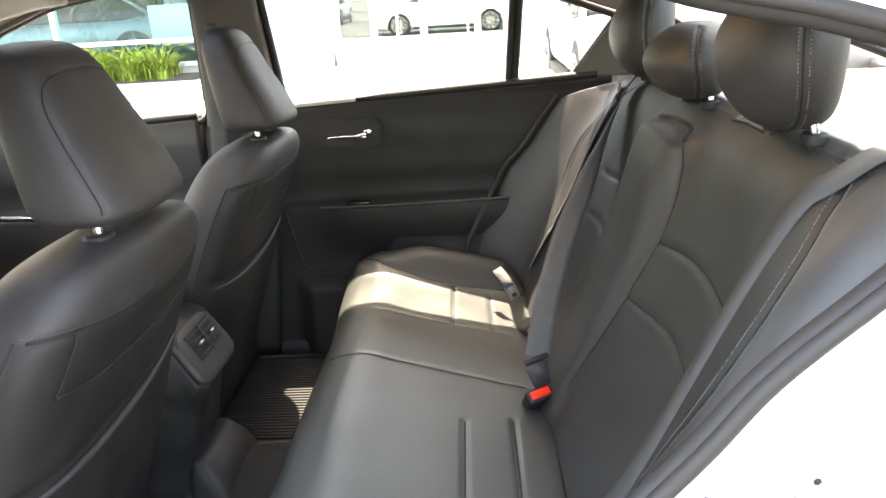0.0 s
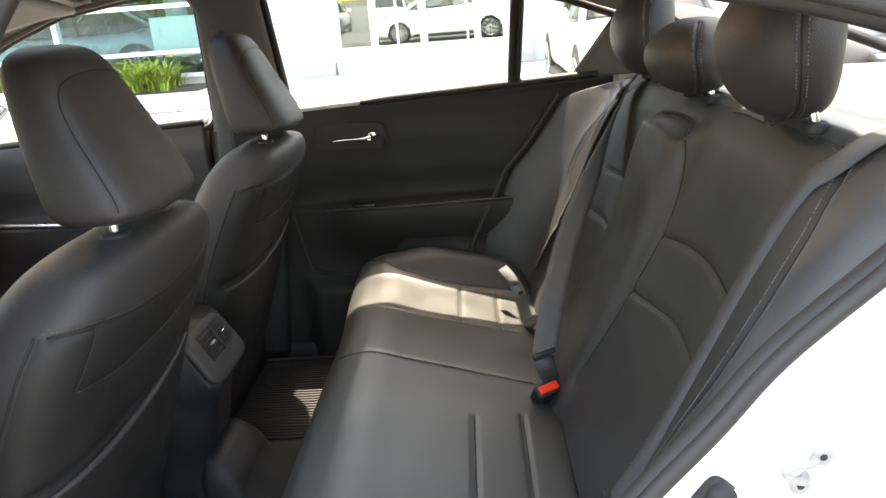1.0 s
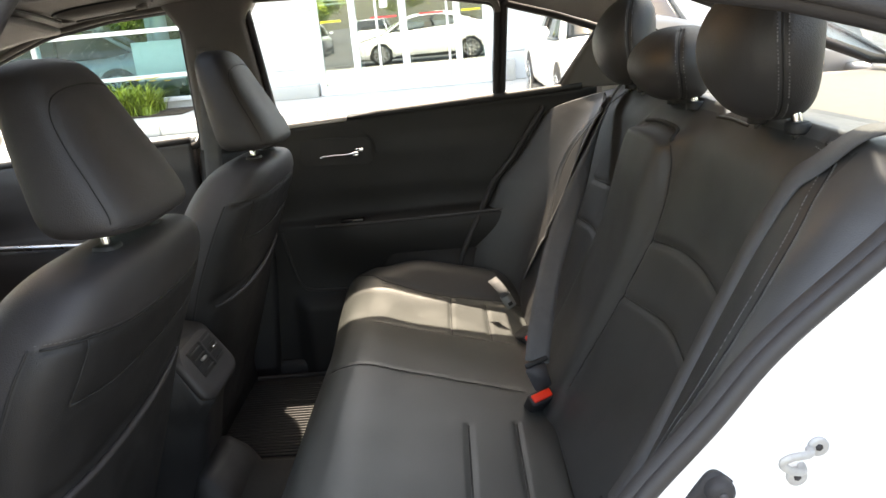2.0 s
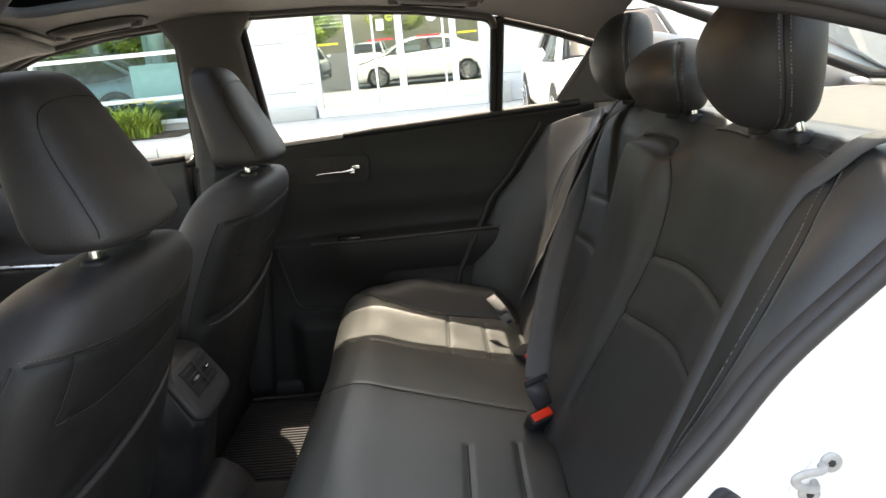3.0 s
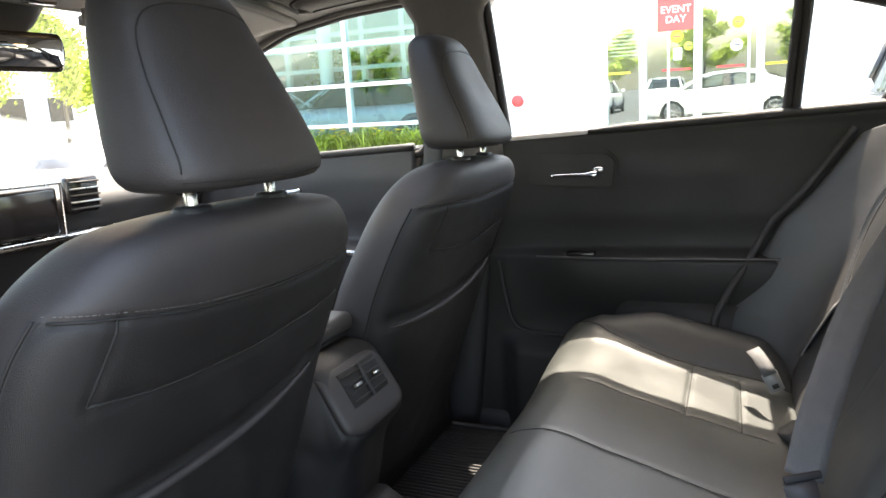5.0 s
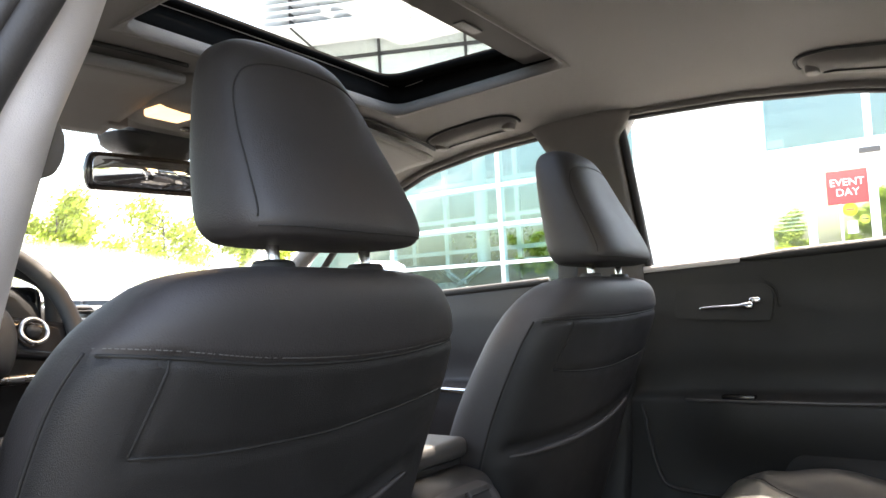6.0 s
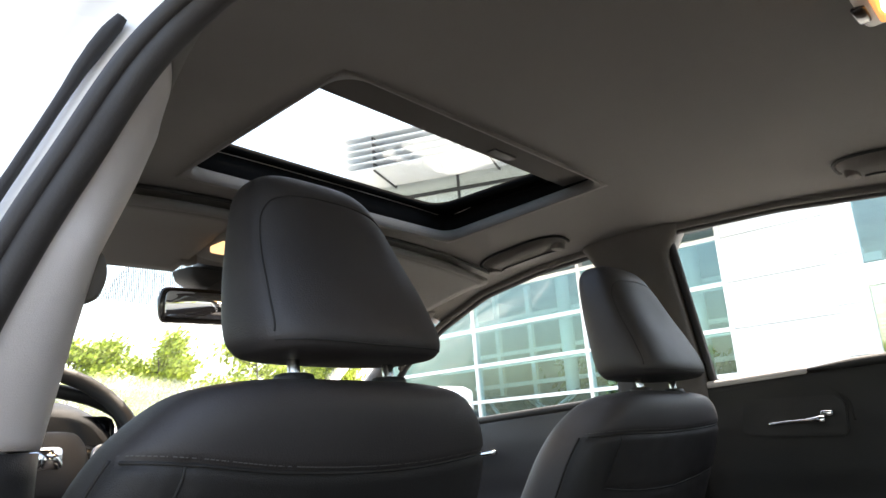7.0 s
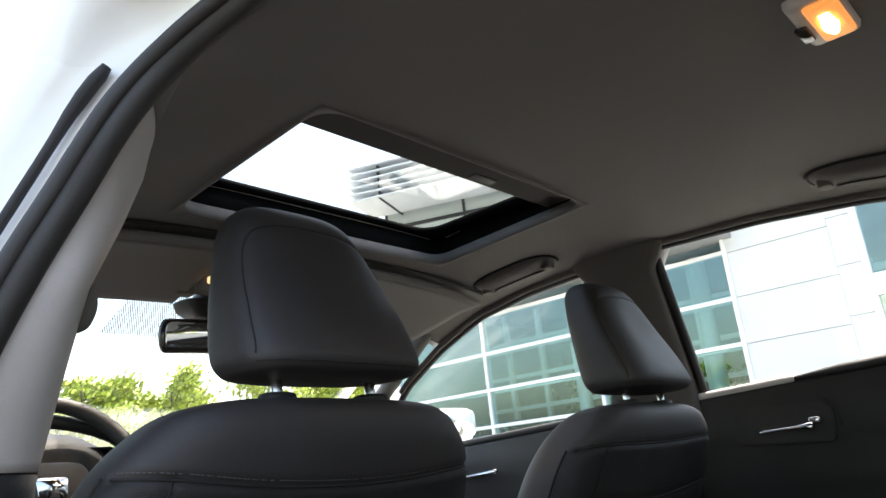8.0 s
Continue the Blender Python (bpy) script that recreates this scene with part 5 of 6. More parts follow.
for mir in (-1, 1):
    ap = part("pillar_front_right" if mir > 0 else "pillar_front_left", tube(spline([(-1.03, mir * 0.595, 1.318), (-1.20, mir * 0.635, 1.225), (-1.40, mir * 0.675, 1.11), (-1.62, mir * 0.71, 0.98)], 30), 0.034, 14, squash=0.7), HEADLINER)
    tagged(ap, "grey fabric-covered windscreen pillar", "pillar trim", kind="structure")
    cap = part("pillar_cap_right" if mir > 0 else "pillar_cap_left", tube(spline([(-1.06, mir * 0.635, 1.355), (-1.24, mir * 0.68, 1.26), (-1.44, mir * 0.73, 1.13), (-1.68, mir * 0.77, 0.98)], 24), 0.03, 10), PAINT)
    tagged(cap, "white painted outer windscreen pillar", "pillar", kind="structure")

# ---- the car's white body ----
FW, RW = -1.93, 0.87


def body_y(x):
    return 1.0 - 0.10 * smoothstep(-2.2, -2.8, x) * 1.0 - 0.32 * max(0.0, (-2.35 - x) / 0.5) ** 2 - 0.25 * max(0.0, (x - 1.6) / 0.6) ** 2


def body_side(mir, x0, x1, n):
    prof = spline([(0.752, 0.0), (0.79, -0.012), (0.855, -0.06), (0.895, -0.16), (0.915, -0.30), (0.908, -0.48), (0.895, -0.62), (0.86, -0.74), (0.80, -0.80)], 30)

    def f(u, v):
        x = x0 + (x1 - x0) * u
        y, dz = prof[int(round(v * 29))]
        top = belt(max(-1.5, min(1.0, x))) - 0.012
        top -= 0.26 * smoothstep(-1.5, -2.8, x) + 0.02 * smoothstep(1.0, 2.0, x)
        z = top + dz * (top - 0.2) / 0.80
        return Vector((x, mir * y * body_y(x), z))
    bm = grid(f, n, 30)
    kill = [fc for fc in bm.faces if any(math.hypot(fc.calc_center_median().x - c, fc.calc_center_median().z - 0.31) < 0.36 for c in (FW, RW))]
    bmesh.ops.delete(bm, geom=kill, context="FACES")
    return bm


car = thing("car_body", "white painted sedan body with black sills and alloy wheels", "car", kind="structure")
part("side_panel", body_side(1, -2.75, 2.1, 130), PAINT, car)
part("side_panel", body_side(-1, -2.75, -0.50, 60), PAINT, car)
part("side_panel", body_side(-1, 0.72, 2.1, 40), PAINT, car)
part("bonnet", shell(lambda u, v: Vector((-1.66 - 1.05 * u - 0.12 * (1 - (2 * v - 1) ** 2) * u, (2 * v - 1) * 0.76 * body_y(-1.66 - 1.05 * u), 0.985 - 0.17 * u - 0.12 * u ** 3 + 0.025 * (1 - (2 * v - 1) ** 2))), 24, 24, (0, 0, -0.02)), PAINT, car)
part("boot_lid", shell(lambda u, v: Vector((1.24 + 0.80 * u, (2 * v - 1) * 0.74 * body_y(1.24 + 0.8 * u), 1.075 - 0.03 * u - 0.03 * u ** 3 + 0.01 * (1 - (2 * v - 1) ** 2))), 16, 20, (0, 0, -0.02)), PAINT, car)
part("front_bumper", shell(lambda u, v: Vector((-2.72 - 0.12 * (1 - (2 * u - 1) ** 2) + 0.06 * v, (2 * u - 1) * 0.74, 0.22 + 0.48 * v)), 24, 10, (0.02, 0, 0)), PAINT, car)
part("rear_bumper", shell(lambda u, v: Vector((2.06 + 0.08 * (1 - (2 * u - 1) ** 2) - 0.02 * v, (2 * u - 1) * 0.80, 0.25 + 0.77 * v)), 24, 10, (-0.02, 0, 0)), PAINT, car)
part("underbody", box(-2.6, 2.0, -0.74, 0.74, 0.17, 0.205), RUBBER, car)
part("boot_wall", shell(lambda u, v: Vector((0.70, -0.72 + 1.44 * u, 0.2 + 0.85 * v)), 4, 4, (0.02, 0, 0)), CARPET, car)
part("front_wall", shell(lambda u, v: Vector((-1.68, -0.72 + 1.44 * u, 0.2 + 0.79 * v)), 4, 4, (-0.02, 0, 0)), PLASTIC, car)
for mir, a, b in ((1, -1.5, 0.62), (-1, -1.5, 0.20)):
    part("sill", box(a, b, mir * 0.68, mir * 0.86, 0.20, 0.345, 0.02), PLASTIC, car)
part("door_gap", tube([(-0.455, 0.757, 1.02), (-0.46, 0.895, 0.86), (-0.46, 0.912, 0.6), (-0.46, 0.89, 0.35)], 0.003, 6), SEAMDARK, car)
for xx in (-0.85, 0.10):
    part("outer_handle", tube(spline([(xx, 0.905, 0.86), (xx + 0.03, 0.93, 0.86), (xx + 0.15, 0.93, 0.86), (xx + 0.18, 0.905, 0.86)], 16), 0.012, 8), PAINT, car)


def road_wheel(parent, x, y, r=0.325, w=0.21, out=1, axis="y"):
    t = part("tyre", tube([(x + (r - 0.055) * math.cos(a), y, r + (r - 0.055) * math.sin(a)) for a in np.linspace(0, 2 * math.pi, 41)[:-1]], 0.058, 12, closed=True, squash=1.7), RUBBER, parent, "black tyre")
    rim = bmesh.new()
    bmesh.ops.create_cone(rim, cap_ends=True, segments=32, radius1=0.235, radius2=0.235, depth=0.12, matrix=Matrix.Translation((x, y, r)) @ Matrix.Rotation(radians(90), 4, "X"))
    rb = part("rim_well", rim, GLOSSBLACK, t, smooth=False)
    sp = bmesh.new()
    for k in range(10):
        a = 2 * math.pi * k / 10
        c, s = math.cos(a), math.sin(a)
        q = []
        for rr, hw in ((0.03, 0.02), (0.232, 0.012)):
            for sgn in (-1, 1):
                for dy in (0.055, 0.085):
                    q.append(sp.verts.new((x + rr * c - sgn * hw * s, y + out * dy, r + rr * s + sgn * hw * c)))
        sp.faces.new((q[0], q[2], q[6], q[4]))
        sp.faces.new((q[1], q[3], q[7], q[5]))
        sp.faces.new((q[0], q[1], q[5], q[4]))
        sp.faces.new((q[2], q[3], q[7], q[6]))
    part("spokes", sp, SATIN, t, "silver alloy spokes", smooth=False)
    part("rim_edge", tube([(x + 0.235 * math.cos(a), y + out * 0.07, r + 0.235 * math.sin(a)) for a in np.linspace(0, 2 * math.pi, 41)[:-1]], 0.012, 8, closed=True), SATIN, t)


for wx in (FW, RW):
    for s in (-1, 1):
        road_wheel(car, wx, s * 0.79, out=s)
om = thing("wing_mirror", "white door mirror outside the passenger window", "mirror")
part("housing", loft([(0, 0, -0.075, 0.03, 0.06), (0, 0, -0.065, 0.06, 0.11), (0, 0, 0, 0.075, 0.125), (0, 0, 0.06, 0.06, 0.11), (0, 0, 0.072, 0.03, 0.07)], 36, 20, 0.6), PAINT, om)
part("glass", prism(rounded([(-0.10, -0.055), (0.10, -0.055), (0.10, 0.055), (-0.10, 0.055)], 0.03), "x", 0.068, 0.076), MIRROR, om)
part("arm", tube([(0, -0.1, -0.06), (0.0, -0.20, -0.09)], 0.025, 8), PLASTIC, om)
om.matrix_basis = pose(-1.27, 0.90, 1.07, 0, 0, -12) @ Matrix.Scale(0.72, 4)

# ---- outside: the ground leans a little against the car ----
EXT = Matrix.Rotation(radians(1.6), 4, "X")


def place(ob, m=None):
    ob.matrix_basis = EXT @ (m or Matrix())
    return ob


ASPHALT = mat("asphalt", (0.085, 0.083, 0.080), 0.92, var=0.25, vscale=0.6, bump=0.6, bscale=120)
CONCRETE = mat("pale_concrete", (0.50, 0.48, 0.45), 0.9, var=0.12, vscale=1.5, bump=0.4, bscale=90)
CLAD = mat("white_metal_cladding", (0.62, 0.625, 0.625), 0.45, var=0.03, vscale=1.0, each=0.02)
MULLION = mat("white_mullion", (0.80, 0.80, 0.80), 0.4, var=0.03)
INTERIOR = mat("showroom_wall", (0.52, 0.55, 0.55), 0.85, var=0.2, vscale=0.7)
SHOPFLOOR = mat("showroom_floor", (0.30, 0.30, 0.28), 0.3, var=0.1, vscale=1.0)
LEAF = mat("leaf_green", (0.10, 0.16, 0.025), 0.6, var=0.35, vscale=3)
LEAFY = mat("young_leaf", (0.22, 0.30, 0.04), 0.55, var=0.35, vscale=2, island=0.6)
TREELEAF = mat("tree_leaf", (0.33, 0.40, 0.05), 0.6, var=0.35, vscale=1.2, island=0.4)
PETAL = mat("yellow_petal", (0.75, 0.55, 0.02), 0.6)
BARK = mat("bark", (0.12, 0.10, 0.08), 0.9, var=0.3, vscale=8, bump=0.8, bscale=40)
SIGNRED = mat("red_sign", (0.62, 0.05, 0.05), 0.55)
SIGNWHITE = mat("white_print", (0.8, 0.8, 0.8), 0.6)
SIGNYELLOW = mat("yellow_print", (0.78, 0.62, 0.04), 0.6)

# asphalt colour holds the shade beside the doorway; the pale lane keeps far-side bounce
ground = place(part("ground", box(-300, 300, -300, 300, -0.06, 0.0), ASPHALT, smooth=False))
tagged(ground, "worn asphalt of a car park, darkened for shade by the doorway", "ground", kind="structure")
lane = place(part("road", box(-60, 25, 1.25, 9.0, 0.0, 0.006), CONCRETE, smooth=False))
tagged(lane, "pale concrete lane in front of the showroom", "road", kind="structure")
pave = thing("pavement", "pale concrete pavement with a kerb along the building", "pavement", kind="structure")
place(pave)
part("slab", box(-30, 20, 9.2, 24, 0.0, 0.148), CONCRETE, pave, smooth=False)
kb = None
for i in range(40):
    o = part("kerb_stone", box(0, 1.19, 0, 0.15, 0.0, 0.152, 0.012), CONCRETE, pave) if kb is None else kb.copy()
    if kb is None:
        kb = o
    else:
        scene.collection.objects.link(o)
    o.location = (-28 + i * 1.2, 9.05, 0)

# showroom
Y = 11.5
shop = thing("showroom_building", "white-clad car showroom with a glass curtain wall and entrance", "building", kind="structure")
place(shop)


def clad(x0, x1, z0, z1, y=Y, nm="panel"):
    return part(nm, box(x0 + 0.0015, x1 - 0.0015, y, y + 0.06, z0 + 0.005, z1 - 0.005, 0.001, 1), CLAD, shop, smooth=False)


part("wall", box(-4.05, -2.02, Y + 0.05, Y + 0.3, 0.15, 4.6), INTERIOR, shop, smooth=False)
rows_z = [0.15, 0.62, 1.44, 2.215, 3.0, 3.78, 4.6]
for z0, z1 in zip(rows_z, rows_z[1:]):
    clad(-4.05, -2.42, z0, z1)
    clad(-2.42, -2.06, z0 + (0.12 if z0 > 0.2 else 0), z1 + (0.12 if z1 < 4.5 else 0))
part("wall", box(0.86, 12.0, Y + 0.05, Y + 0.3, 0.15, 4.6), INTERIOR, shop, smooth=False)
for k in range(5):
    for z0, z1 in zip(rows_z, rows_z[1:]):
        clad(0.86 + k * 1.9, 0.86 + (k + 1) * 1.9, z0, z1)
part("plinth", box(-4.0, -2.1, Y - 0.22, Y - 0.002, 0.15, 0.36, 0.01), CONCRETE, shop)
part("plinth", box(0.9, 1.25, Y - 0.2, Y - 0.002, 0.15, 0.5, 0.01), CONCRETE, shop)
# curtain wall
cwx = [-4.07, -6.85, -9.58, -12.3]
cwz = [0.32, 0.72, 1.47, 2.22, 2.99, 3.80]
for x in cwx:
    part("mullion", box(x - 0.035, x + 0.035, Y - 0.05, Y + 0.12, 0.15, 4.35, 0.004, 1), MULLION, shop, smooth=False)
for z in cwz:
    part("transom", box(-12.3, -4.11, Y - 0.04, Y + 0.10, z - 0.035, z + 0.035, 0.004, 1), MULLION, shop, smooth=False)
for xa, xb in zip(cwx[1:], cwx):
    for za, zb in zip(cwz, cwz[1:]):
        q = part("pane", box(xa + 0.036, xb - 0.036, Y + 0.0, Y + 0.012, za + 0.036, zb - 0.036), SHOPGLASS, shop, smooth=False)
        q.visible_shadow = False
part("base_wall", box(-12.3, -4.11, Y, Y + 0.15, 0.15, 0.285), CONCRETE, shop, smooth=False)
part("soffit", box(-12.6, -3.9, Y - 0.8, Y + 0.2, 4.02, 4.35, 0.01), mat("grey_soffit", (0.28, 0.28, 0.28), 0.6), shop, smooth=False)
part("fascia", box(-12.65, -3.85, Y - 0.86, Y - 0.802, 3.98, 4.5, 0.01), MULLION, shop, smooth=False)
for k in range(4):
    bmc = bmesh.new()
    bmesh.ops.create_cone(bmc, cap_ends=True, segments=20, radius1=0.12, radius2=0.12, depth=0.02, matrix=Matrix.Translation((-5.4 - 2.1 * k, Y - 0.35, 4.012)))
    part("downlight", bmc, glow("downlight_%d" % 0 if k == 0 else "downlight", (1.0, 0.95, 0.88), 3.0), shop)
# entrance
for x, wd in ((-2.02, 0.05), (-1.40, 0.055), (-0.56, 0.06), (0.34, 0.055), (0.82, 0.05)):
    part("door_post", box(x - wd, x + wd, Y - 0.06, Y + 0.10, 0.15, 2.56, 0.006, 1), MULLION, shop, smooth=False)
for x in (-2.02, -0.56, 0.82):
    part("door_post", box(x - 0.05, x + 0.05, Y - 0.06, Y + 0.10, 2.89, 4.6, 0.006, 1), MULLION, shop, smooth=False)
part("door_head", box(-2.06, 0.86, Y - 0.08, Y + 0.12, 2.56, 2.89, 0.008), MULLION, shop, smooth=False)
part("door_sensor", box(-0.70, -0.42, Y - 0.13, Y - 0.08, 2.66, 2.74, 0.01), GREYPLASTIC, shop)
part("threshold", box(-2.06, 0.86, Y - 0.10, Y + 0.12, 0.15, 0.30, 0.008), MULLION, shop, smooth=False)
for xa, xb in ((-1.97, -1.455), (-1.345, -0.62), (-0.50, 0.285), (0.395, 0.77)):
    q = part("pane", box(xa, xb, Y + 0.0, Y + 0.012, 0.30, 2.56), ENTRYGLASS, shop, smooth=False)
    q.visible_shadow = False
for xa, xb in ((-1.97, -0.61), (-0.51, 0.77)):
    q = part("pane", box(xa, xb, Y + 0.0, Y + 0.012, 2.89, 4.6), SHOPGLASS, shop, smooth=False)
    q.visible_shadow = False
part("door_stile", box(-1.02, -0.985, Y - 0.02, Y - 0.002, 0.30, 2.56), MULLION, shop, smooth=False)
part("door_stile", box(0.16, 0.195, Y - 0.02, Y - 0.002, 0.30, 2.56), MULLION, shop, smooth=False)
for xa, xb in ((-1.345, -0.62), (-0.50, 0.285)):
    part("bottom_rail", box(xa, xb, Y - 0.02, Y - 0.002, 0.30, 0.44), MULLION, shop, smooth=False)
# rooms behind the glass
part("room_floor", box(-12.3, 0.85, Y + 0.15, 21, 0.15, 0.165), SHOPFLOOR, shop, smooth=False)
part("room_wall", box(-12.5, 6, 21, 21.2, 0.15, 4.4), INTERIOR, shop, smooth=False)
part("room_wall", box(0.86, 1.0, Y + 0.3, 21, 0.15, 4.4), INTERIOR, shop, smooth=False)
part("room_wall", box(-12.5, -12.3, Y + 0.2, 21, 0.15, 4.4), INTERIOR, shop, smooth=False)
part("room_ceiling", box(-12.5, 6, Y + 0.2, 21.2, 4.42, 4.55), INTERIOR, shop, smooth=False)
for x, y in ((-5.6, 14.0), (-8.8, 14.0), (-3.0, 15.0)):
    part("column", tube([(x, y, 0.16), (x, y, 4.42)], 0.16, 20), MULLION, shop)
for x in (-6.2, -10.0):
    for k in range(9):
        part("stair_tread", box(x + k * 0.28, x + k * 0.28 + 0.30, 16.5, 18.0, 0.35 + k * 0.2, 0.40 + k * 0.2), INTERIOR, shop, smooth=False)
for z in (2.3, 3.2):
    part("beam", box(-12.2, -2, 13.2, 13.35, z, z + 0.14), MULLION, shop, smooth=False)
for k in range(8):
    part("blind_slat", box(-1.95, -1.46, Y + 0.12, Y + 0.14, 1.62 + k * 0.06, 1.645 + k * 0.06), MULLION, shop, smooth=False)
part("room_counter", box(-1.9, 0.6, 17, 17.6, 0.165, 1.2, 0.02), mat("counter_wood", (0.25, 0.2, 0.14), 0.5), shop)
for k in range(9):
    part("room_post", box(-11.37 + k * 1.05, -11.25 + k * 1.05, 14.6, 14.72, 0.165, 4.42), MULLION, shop, smooth=False)
for z in (1.1, 1.9, 2.7, 3.6):
    part("room_rail", box(-12.2, -2.5, 14.58, 14.70, z, z + 0.10), MULLION, shop, smooth=False)
board = place(part("display_board", box(-5.45, -4.45, 12.10, 12.14, 0.62, 1.30, 0.01), mat("pale_board", (0.78, 0.80, 0.72), 0.5), None))
tagged(board, "pale green-white display board behind the showroom glass", "display board")
for bx in (-5.3, -4.55):
    part("leg", box(bx - 0.02, bx + 0.02, 12.10, 12.14, 0.166, 0.70), GREYPLASTIC, board, smooth=False)
# upper storey, turned against the lower front
UP = Matrix.Translation((-11.9, 11.2, 0)) @ Matrix.Rotation(radians(24), 4, "Z")
upper = thing("upper_storey", "glazed upper storey with projecting white sun louvres", "building", kind="structure")
place(upper, UP)
for k in range(6):
    part("mullion", box(0.0 + k * 2.0 - 0.03, k * 2.0 + 0.03, -0.05, 0.1, 4.4, 7.9, 0.004, 1), GREYPLASTIC, upper, smooth=False)
    if k < 5:
        for za, zb in ((4.45, 5.2), (5.28, 6.45), (6.53, 7.85)):
            part("pane", box(k * 2.0 + 0.03, k * 2.0 + 1.97, 0.0, 0.02, za, zb), mat("frosted_glass", (0.55, 0.60, 0.58), 0.25) if k == 0 and za == 4.45 else bpy.data.materials["frosted_glass"], upper, smooth=False)
for z in (5.24, 6.49):
    part("transom", box(0, 10, -0.05, 0.1, z - 0.04, z + 0.04, 0.004, 1), GREYPLASTIC, upper, smooth=False)
part("core", box(0.1, 10, 0.15, 5, 4.4, 7.9), INTERIOR, upper, smooth=False)
for k in range(6):
    part("louvre", box(-0.3, 10, -1.5 + 0.0, -0.15, 6.80 + k * 0.16, 6.83 + k * 0.16), MULLION, upper, smooth=False)
for x in (0.4, 3.0, 6.0):
    part("louvre_bracket", box(x, x + 0.05, -1.4, 0, 6.78, 7.65), GREYPLASTIC, upper, smooth=False)

# notices on the glass
sign = thing("event_sign", "red square notice with white lettering on the entrance glass", "sign")
place(sign)
part("board", box(-1.17, -0.62, Y - 0.03, Y - 0.022, 1.95, 2.45, 0.003, 1), SIGNRED, sign, smooth=False)


def lettering(text, size, x, z, parent):
    cu = bpy.data.curves.new("lettering", "FONT")
    cu.body, cu.size, cu.extrude, cu.align_x = text, size, 0.001, "CENTER"
    tmp = bpy.data.objects.new("tmp", cu)
    scene.collection.objects.link(tmp)
    me = bpy.data.meshes.new_from_object(tmp.evaluated_get(bpy.context.evaluated_depsgraph_get()))
    bpy.data.objects.remove(tmp)
    me.materials.clear()
    me.materials.append(SIGNWHITE)
    ob = new("lettering", me)
    ob.parent = parent
    ob.matrix_basis = pose(x, Y - 0.033, z, 90, 0, 0)
    return ob


lettering("EVENT", 0.155, -0.895, 2.22, sign)
lettering("DAY", 0.155, -0.895, 2.07, sign)


def round_notice(x, z, r, m, label):
    t = thing("notice", label, "notice", "notices on the glass")
    place(t)
    bm = bmesh.new()
    bmesh.ops.create_cone(bm, cap_ends=True, segments=28, radius1=r, radius2=r, depth=0.006, matrix=Matrix.Translation((x, Y - 0.012, z)) @ Matrix.Rotation(radians(90), 4, "X"))
    part("disc", bm, m, t)
    part("bar", box(x - r * 0.6, x + r * 0.6, Y - 0.018, Y - 0.016, z - r * 0.12, z + r * 0.12), SIGNRED if m is SIGNYELLOW else GREYPLASTIC, t, smooth=False)


round_notice(-0.88, 1.86, 0.10, SIGNYELLOW, "round yellow notice with a small bar")
round_notice(-0.70, 1.70, 0.07, mat("lime_print", (0.45, 0.5, 0.08), 0.6), "round lime notice with a small bar")
round_notice(0.0, 1.66, 0.09, SIGNWHITE, "round white notice with a small bar")
round_notice(0.02, 2.0, 0.09, SIGNYELLOW, "round yellow notice with a small bar")
paper = place(part("paper_notice", box(-0.93, -0.80, Y - 0.02, Y - 0.014, 1.50, 1.68), SIGNWHITE, smooth=False))
tagged(paper, "white paper notice stuck on the door glass", "notice")
for xa, xb, m, lab in ((-1.95, -1.60, SIGNYELLOW, "yellow warning strip on the glass"), (-1.10, -0.66, SIGNRED, "red warning strip across the door glass"), (-0.28, 0.12, SIGNRED, "red warning strip across the door glass"), (0.42, 0.74, SIGNYELLOW, "yellow warning strip on the glass")):
    st = place(part("warning_strip", box(xa, xb, Y - 0.014, Y - 0.008, 1.335, 1.368), m, smooth=False))
    tagged(st, lab, "warning strip", "warning strips")
bell = place(part("wall_bell", loft([(-3.51, Y - 0.02, 0.90, 0.02, 0.02), (-3.51, Y - 0.04, 0.92, 0.07, 0.04), (-3.51, Y - 0.05, 1.0, 0.11, 0.05), (-3.51, Y - 0.04, 1.08, 0.07, 0.04), (-3.51, Y - 0.02, 1.10, 0.02, 0.02)], 24, 16, 1.0), SIGNRED))
tagged(bell, "round red fire connection on the white wall", "fire connection")

# planting bed
rng = random.Random(4)


def blades(n, x0, x1, y0, y1, z0, h0, h1):
    """Clumps of long blades that arch outwards."""
    V, F = [], []
    for _ in range(n):
        cx, cy, big = rng.uniform(x0, x1), rng.uniform(y0, y1), rng.uniform(0.65, 1.1)
        for _ in range(46):
            a = rng.uniform(0, 6.28)
            x, y = cx + rng.gauss(0, 0.05), cy + rng.gauss(0, 0.05)
            h, w = big * rng.uniform(h0, h1), rng.uniform(0.007, 0.013)
            lean = rng.uniform(0.35, 1.0) * h
            dx, dy = math.cos(a), math.sin(a)
            px, py = -dy * w, dx * w
            b = len(V)
            for t, ww in ((0, 0.8), (0.35, 1.0), (0.65, 0.9), (0.88, 0.6), (1.0, 0.08)):
                q = lean * t * t
                zz = z0 + h * (t - 0.55 * (lean / h) * t ** 3)
                V += [(x + dx * q - px * ww, y + dy * q - py * ww, zz), (x + dx * q + px * ww, y + dy * q + py * ww, zz)]
            for k in range(4):
                F.append((b + 2 * k, b + 2 * k + 1, b + 2 * k + 3, b + 2 * k + 2))
    me = bpy.data.meshes.new("planting")
    me.from_pydata(V, [], F)
    return me


